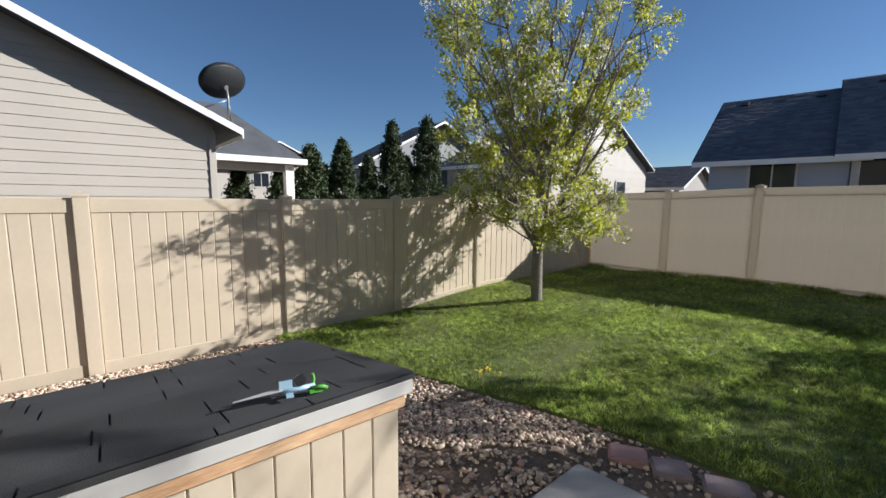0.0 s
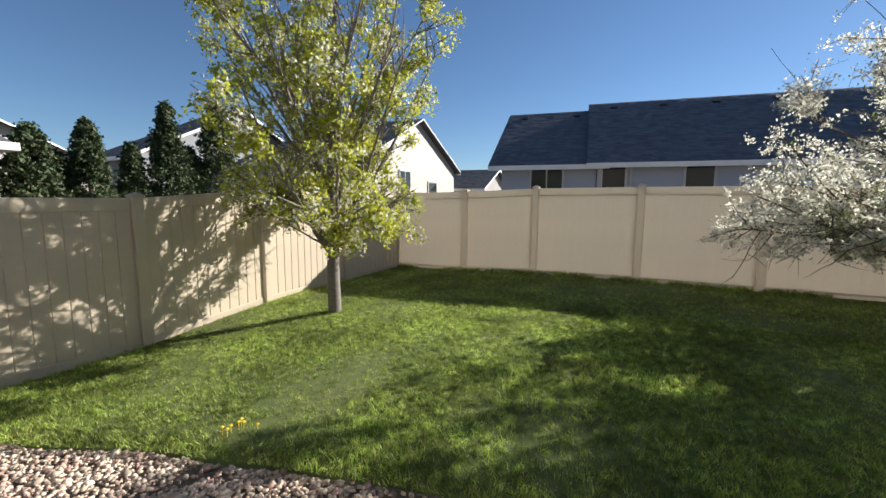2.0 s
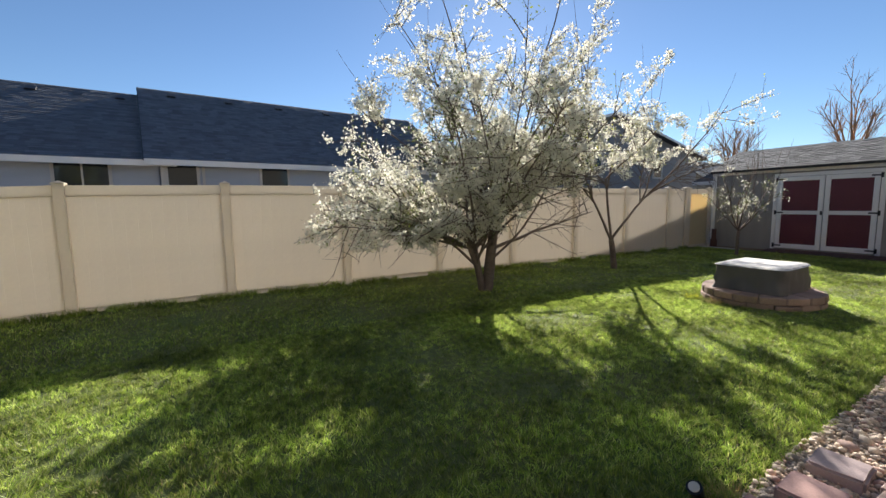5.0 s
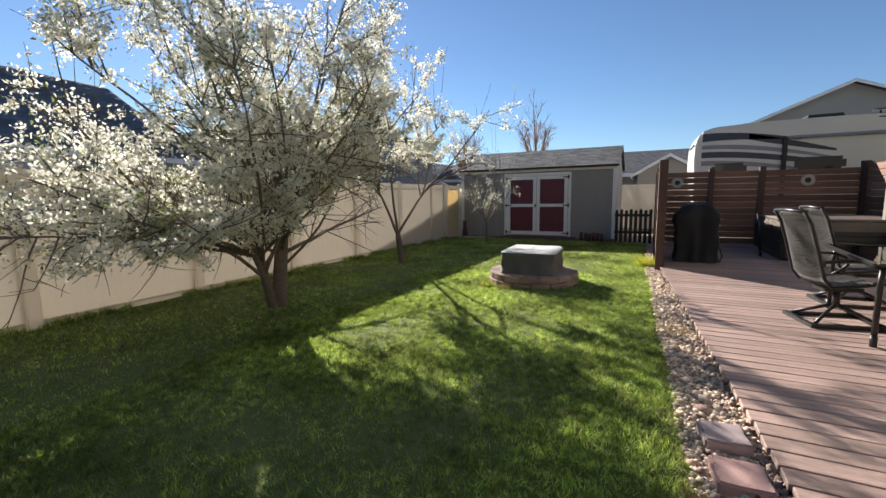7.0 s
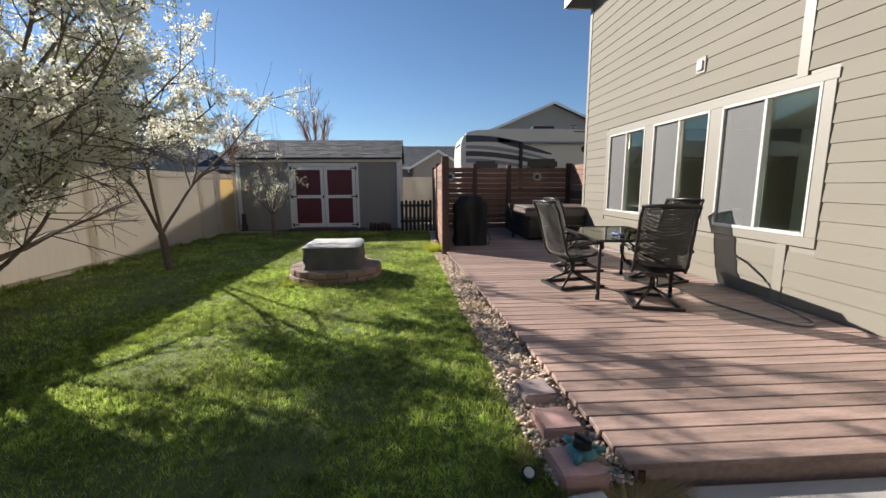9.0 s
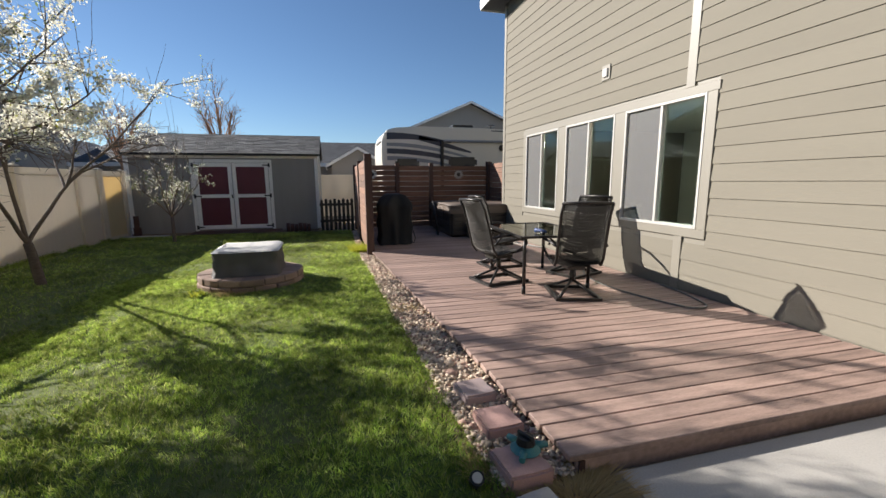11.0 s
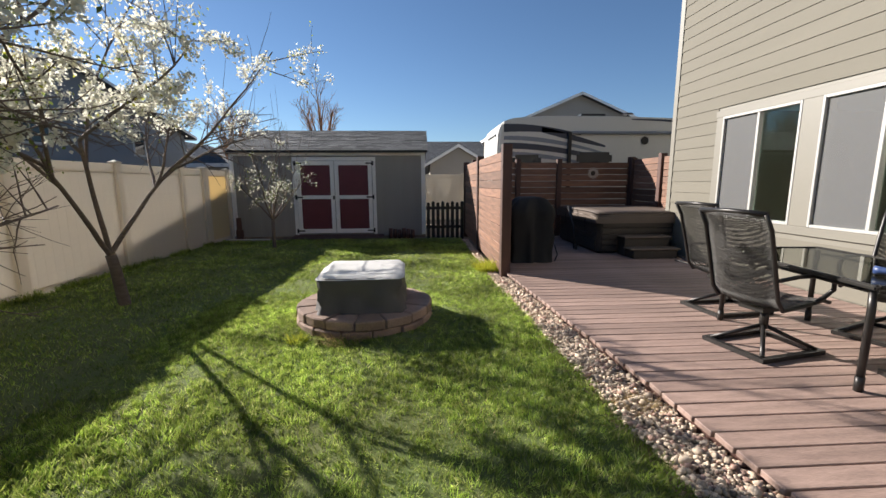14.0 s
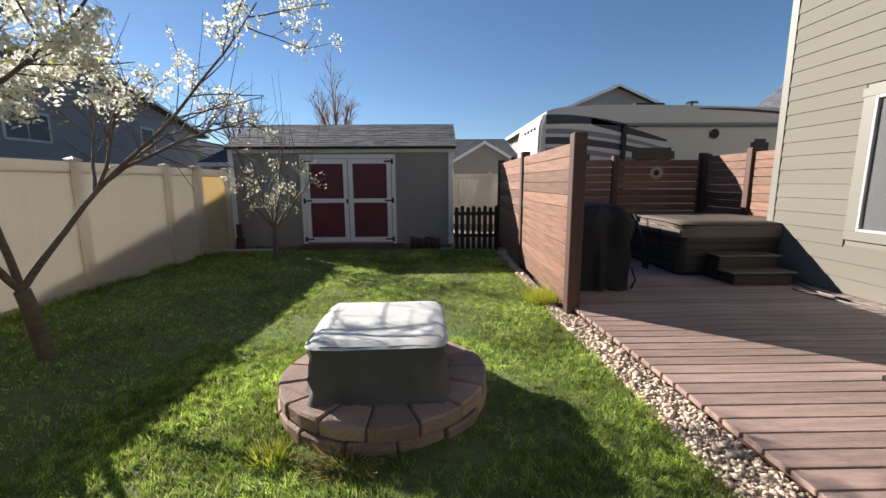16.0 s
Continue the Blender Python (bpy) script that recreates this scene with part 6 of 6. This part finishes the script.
def pebbles(n, place, size, seed):
    """n squashed, turned stones; place gives their x, y, z."""
    g = np.random.default_rng(seed)
    P = place(g, n)
    n = len(P)
    s = size * g.lognormal(0, 0.32, n)
    dim = np.stack([s * g.uniform(0.8, 1.35, n), s * g.uniform(0.7, 1.0, n), s * g.uniform(0.45, 0.7, n)], 1)
    base = ICO_V[None] * dim[:, None, :] * (1 + 0.16 * g.normal(0, 1, (n, len(ICO_V), 1)))
    a, t = g.uniform(0, 2 * np.pi, n), g.normal(0, 0.3, n)
    ca, sa, ct, st = np.cos(a), np.sin(a), np.cos(t), np.sin(t)
    x, y, z = base[..., 0], base[..., 1], base[..., 2]
    y, z = y * ct[:, None] - z * st[:, None], y * st[:, None] + z * ct[:, None]
    x, y = x * ca[:, None] - y * sa[:, None], x * sa[:, None] + y * ca[:, None]
    V = np.stack([x, y, z], 2) + P[:, None, :]
    V[..., 2] += (s * 0.25)[:, None]
    return V


def joined_pebbles(name, V, material, parent):
    n, k = V.shape[:2]
    F = (ICO_F[None] + (np.arange(n) * k)[:, None, None]).reshape(-1, 3)
    me = bpy.data.meshes.new(name)
    me.vertices.add(n * k)
    me.vertices.foreach_set("co", V.astype(np.float32).ravel())
    me.loops.add(F.size)
    me.loops.foreach_set("vertex_index", F.astype(np.int32).ravel())
    me.polygons.add(len(F))
    me.polygons.foreach_set("loop_start", np.arange(0, F.size, 3, dtype=np.int32))
    me.polygons.foreach_set("use_smooth", np.ones(len(F), dtype=bool))
    me.materials.append(material)
    me.update(calc_edges=True)
    return tagged(piece(name, me, parent), kind="stuff")


gz = np.vectorize(ground_z)
edge_np = np.vectorize(lawn_edge)
deck_np = np.vectorize(deck_edge)


def west_bed(g, n):
    x = g.uniform(-4.88, -0.74, n)
    y = g.uniform(-1.6, 2.45, n)
    bare = np.array([noise.noise((a * 1.3, b * 1.3, 7)) for a, b in zip(x, y)])
    keep = (y < edge_np(x) - 0.01) & ~((x > -1.72) & (y < 0.68)) & ~((bare > 0.30) & (x > -2.0) & (y > 1.2) & (g.random(n) < 0.75))
    x, y = x[keep], y[keep]
    return np.stack([x, y, gz(x, y) - 0.035 + g.uniform(0, 0.012, len(x))], 1)


def middle_strip(g, n):
    x = g.uniform(-0.74, 2.14, n)
    y = g.uniform(1.90, 2.8, n)
    keep = (y < edge_np(x) - 0.02) & (y > 1.94 + 0.1 * (x + 0.72))
    keep &= g.random(n) < 0.5
    x, y = x[keep], y[keep]
    return np.stack([x, y, gz(x, y) - 0.035 + g.uniform(0, 0.01, len(x))], 1)


def deck_strip(g, n):
    x = g.uniform(2.14, 12.9, n)
    lo = np.where(x < 8.7, deck_np(x) - 0.03, 2.96)
    hi = edge_np(x) - 0.01
    y = lo + (hi - lo) * g.random(n)
    keep = (x < 8.9) | (g.random(n) < 0.4)
    x, y = x[keep], y[keep]
    return np.stack([x, y, np.full(len(x), 0.0) + g.uniform(0, 0.028, len(x))], 1)


gravel = thing("gravel_bed", (0, 0, 0), "tan and reddish river pebbles along fence and deck", "gravel", kind="structure")
joined_pebbles("gravel", pebbles(36000, west_bed, 0.0128, 1), PEBBLE, gravel)
joined_pebbles("gravel", pebbles(9000, west_bed, 0.0132, 2), PEBBLE_RED, gravel)
joined_pebbles("gravel", pebbles(2600, middle_strip, 0.013, 3), PEBBLE, gravel)
joined_pebbles("gravel", pebbles(19000, deck_strip, 0.0118, 4), PEBBLE, gravel)
joined_pebbles("gravel", pebbles(3000, deck_strip, 0.0125, 5), PEBBLE_RED, gravel)
V = pebbles(280, lambda g, n: np.stack([g.uniform(2.2, 8.6, n), np.zeros(n), np.zeros(n)], 1) * 1.0, 0.019, 6)
g = np.random.default_rng(8)
for i in range(len(V)):
    c = V[i].mean(axis=0)
    lo, hi = deck_edge(c[0]), lawn_edge(c[0]) - 0.03
    y = lo + (hi - lo) * g.random()
    me = mesh_of("pebble", [tuple(v - c) for v in V[i]], ICO_F.tolist(), PEBBLE if i % 4 else PEBBLE_RED, True)
    piece("pebble", me, gravel, pose(c[0], y, 0.036))

# ---- grass ----
def blades(n, region, height, width, seed, lean=0.75):
    g = np.random.default_rng(seed)
    x, y = region(g, n)
    n = len(x)
    z = gz(x, y) + 0.008
    cell = np.floor(x / 0.055) * 127.1 + np.floor(y / 0.055) * 311.7
    rnd = lambda k: np.modf(np.abs(np.sin(cell + k) * 43758.5453))[0]
    h = height * g.uniform(0.6, 1.2, n) * (0.55 + 0.9 * rnd(0.0))
    a = g.uniform(0, 2 * np.pi, n)
    dx, dy = np.cos(a) * width / 2, np.sin(a) * width / 2
    lx, ly = (g.normal(0, 0.4, n) + lean * 1.6 * (rnd(1.7) - 0.5)) * h, (g.normal(0, 0.4, n) + lean * 1.6 * (rnd(3.1) - 0.5)) * h
    q = np.stack([np.stack([x - dx, y - dy, z], 1), np.stack([x + dx, y + dy, z], 1), np.stack([x + lx, y + ly, z + h], 1)], 1)
    return q.reshape(-1, 3)


def lawn_noise(x, y):
    return np.sin(x * 1.7 + 1.3 * np.sin(y * 1.1)) * np.sin(y * 2.1 + 1.7 * np.sin(x * 0.9 + 2)) + 0.6 * np.sin(x * 4.1 + y * 3.3) * np.sin(y * 4.7 - x * 2.2)


def in_lawn(x0, x1, y0, y1, thin=None):
    def region(g, n):
        x, y = g.uniform(x0, x1, n), g.uniform(y0, y1, n)
        k = (y > np.interp(x, [p[0] for p in EDGE], [p[1] for p in EDGE]) - 0.03) & (y < 9.18) & (np.hypot(x - 7.0, y - 4.76) > 0.72)
        if thin is not None:
            k &= thin(x, y, g)
        return x[k], y[k]
    return region


turf = thing("grass", (0, 0, 0), "short dense green lawn grass, mown", "grass", kind="stuff")
for nm, me in (("near_grass", fast_mesh("near_grass", blades(400000, in_lawn(-1.5, 8.0, 2.2, 6.6), 0.036, 0.0068, 21), 3, GRASS)),
               ("far_grass", fast_mesh("far_grass", blades(130000, in_lawn(-4.9, 13.3, 6.0, 9.2), 0.036, 0.010, 22), 3, GRASS)),
               ("side_grass", fast_mesh("side_grass", blades(80000, in_lawn(8.0, 13.2, 3.0, 6.2), 0.034, 0.009, 23), 3, GRASS)),
               ("corner_grass", fast_mesh("corner_grass", blades(90000, in_lawn(-4.9, -1.5, 1.5, 6.2), 0.034, 0.008, 24), 3, GRASS)),
               ("fence_grass", fast_mesh("fence_grass", blades(16000, in_lawn(-4.9, 12.6, 9.06, 9.18, lambda x, y, g: lawn_noise(x * 2, y) > -0.5), 0.085, 0.010, 26, 0.4), 3, GRASS)),
               ("dry_grass", fast_mesh("dry_grass", blades(36000, in_lawn(-4.9, 10.0, 1.6, 6.4, lambda x, y, g: lawn_noise(x, y) > 0.75 + 0.25 * g.random(len(x))), 0.034, 0.006, 25), 3, STRAW))):
    tagged(piece(nm, me, turf), kind="stuff")


def tuft(at, r, h, n, material, label, seed, name="grass_tuft"):
    t = thing(name, at, label, "grass")

    def region(g, k):
        rr, a = r * np.sqrt(g.random(k)), g.uniform(0, 2 * np.pi, k)
        return rr * np.cos(a), rr * np.sin(a)
    g = np.random.default_rng(seed)
    x, y = region(g, n)
    hh = h * g.uniform(0.5, 1.2, n)
    a = g.uniform(0, 2 * np.pi, n)
    lx, ly = x * 0.9 + g.normal(0, 0.35, n) * hh, y * 0.9 + g.normal(0, 0.35, n) * hh
    q = np.stack([np.stack([x - np.cos(a) * 0.004, y - np.sin(a) * 0.004, np.zeros(n)], 1), np.stack([x + np.cos(a) * 0.004, y + np.sin(a) * 0.004, np.zeros(n)], 1), np.stack([x + lx, y + ly, hh], 1)], 1)
    tagged(piece("foliage", fast_mesh("foliage", q.reshape(-1, 3), 3, material), t), kind="stuff")


tuft((9.2, 3.06, 0.0), 0.16, 0.20, 900, LEAF_SPRING, "bright tall grass tuft at the screen foot", 31)
tuft((2.02, 2.46, -0.02), 0.2, 0.05, 2600, STRAW, "dry straw-coloured grass clump at the deck corner", 32)
tuft((2.32, 2.82, -0.01), 0.09, 0.05, 500, STRAW, "dry grass beside the paver", 33)
tuft((6.3, 4.9, 0.0), 0.16, 0.09, 500, STRAW, "dry grass at the fire pit foot", 34)
tuft((6.28, 5.3, 0.0), 0.07, 0.10, 160, LEAF_SPRING, "taller green grass at the fire pit foot", 35)
tuft((5.0, 2.78, 0.0), 0.10, 0.07, 300, STRAW, "dry grass between the pebbles", 36)
YELLOW = mat("dandelion_yellow", (0.75, 0.55, 0.03), 0.7, 0.2, 20, 80, 0.0)
weed = thing("dandelion", (-1.95, 2.45, ground_z(-1.95, 2.45)), "yellow dandelion clump at the lawn edge", "flower")
for i in range(7):
    bm = bmesh.new()
    x, y = random.uniform(-0.12, 0.12), random.uniform(-0.08, 0.08)
    add_tube(bm, [(x, y, 0), (x, y, 0.07)], 0.002, 4)
    bmesh.ops.create_icosphere(bm, subdivisions=1, radius=0.014, matrix=Matrix.Translation((x, y, 0.072)) @ Matrix.Diagonal((1, 1, 0.6, 1)))
    part("flower_head", bm, YELLOW, weed)
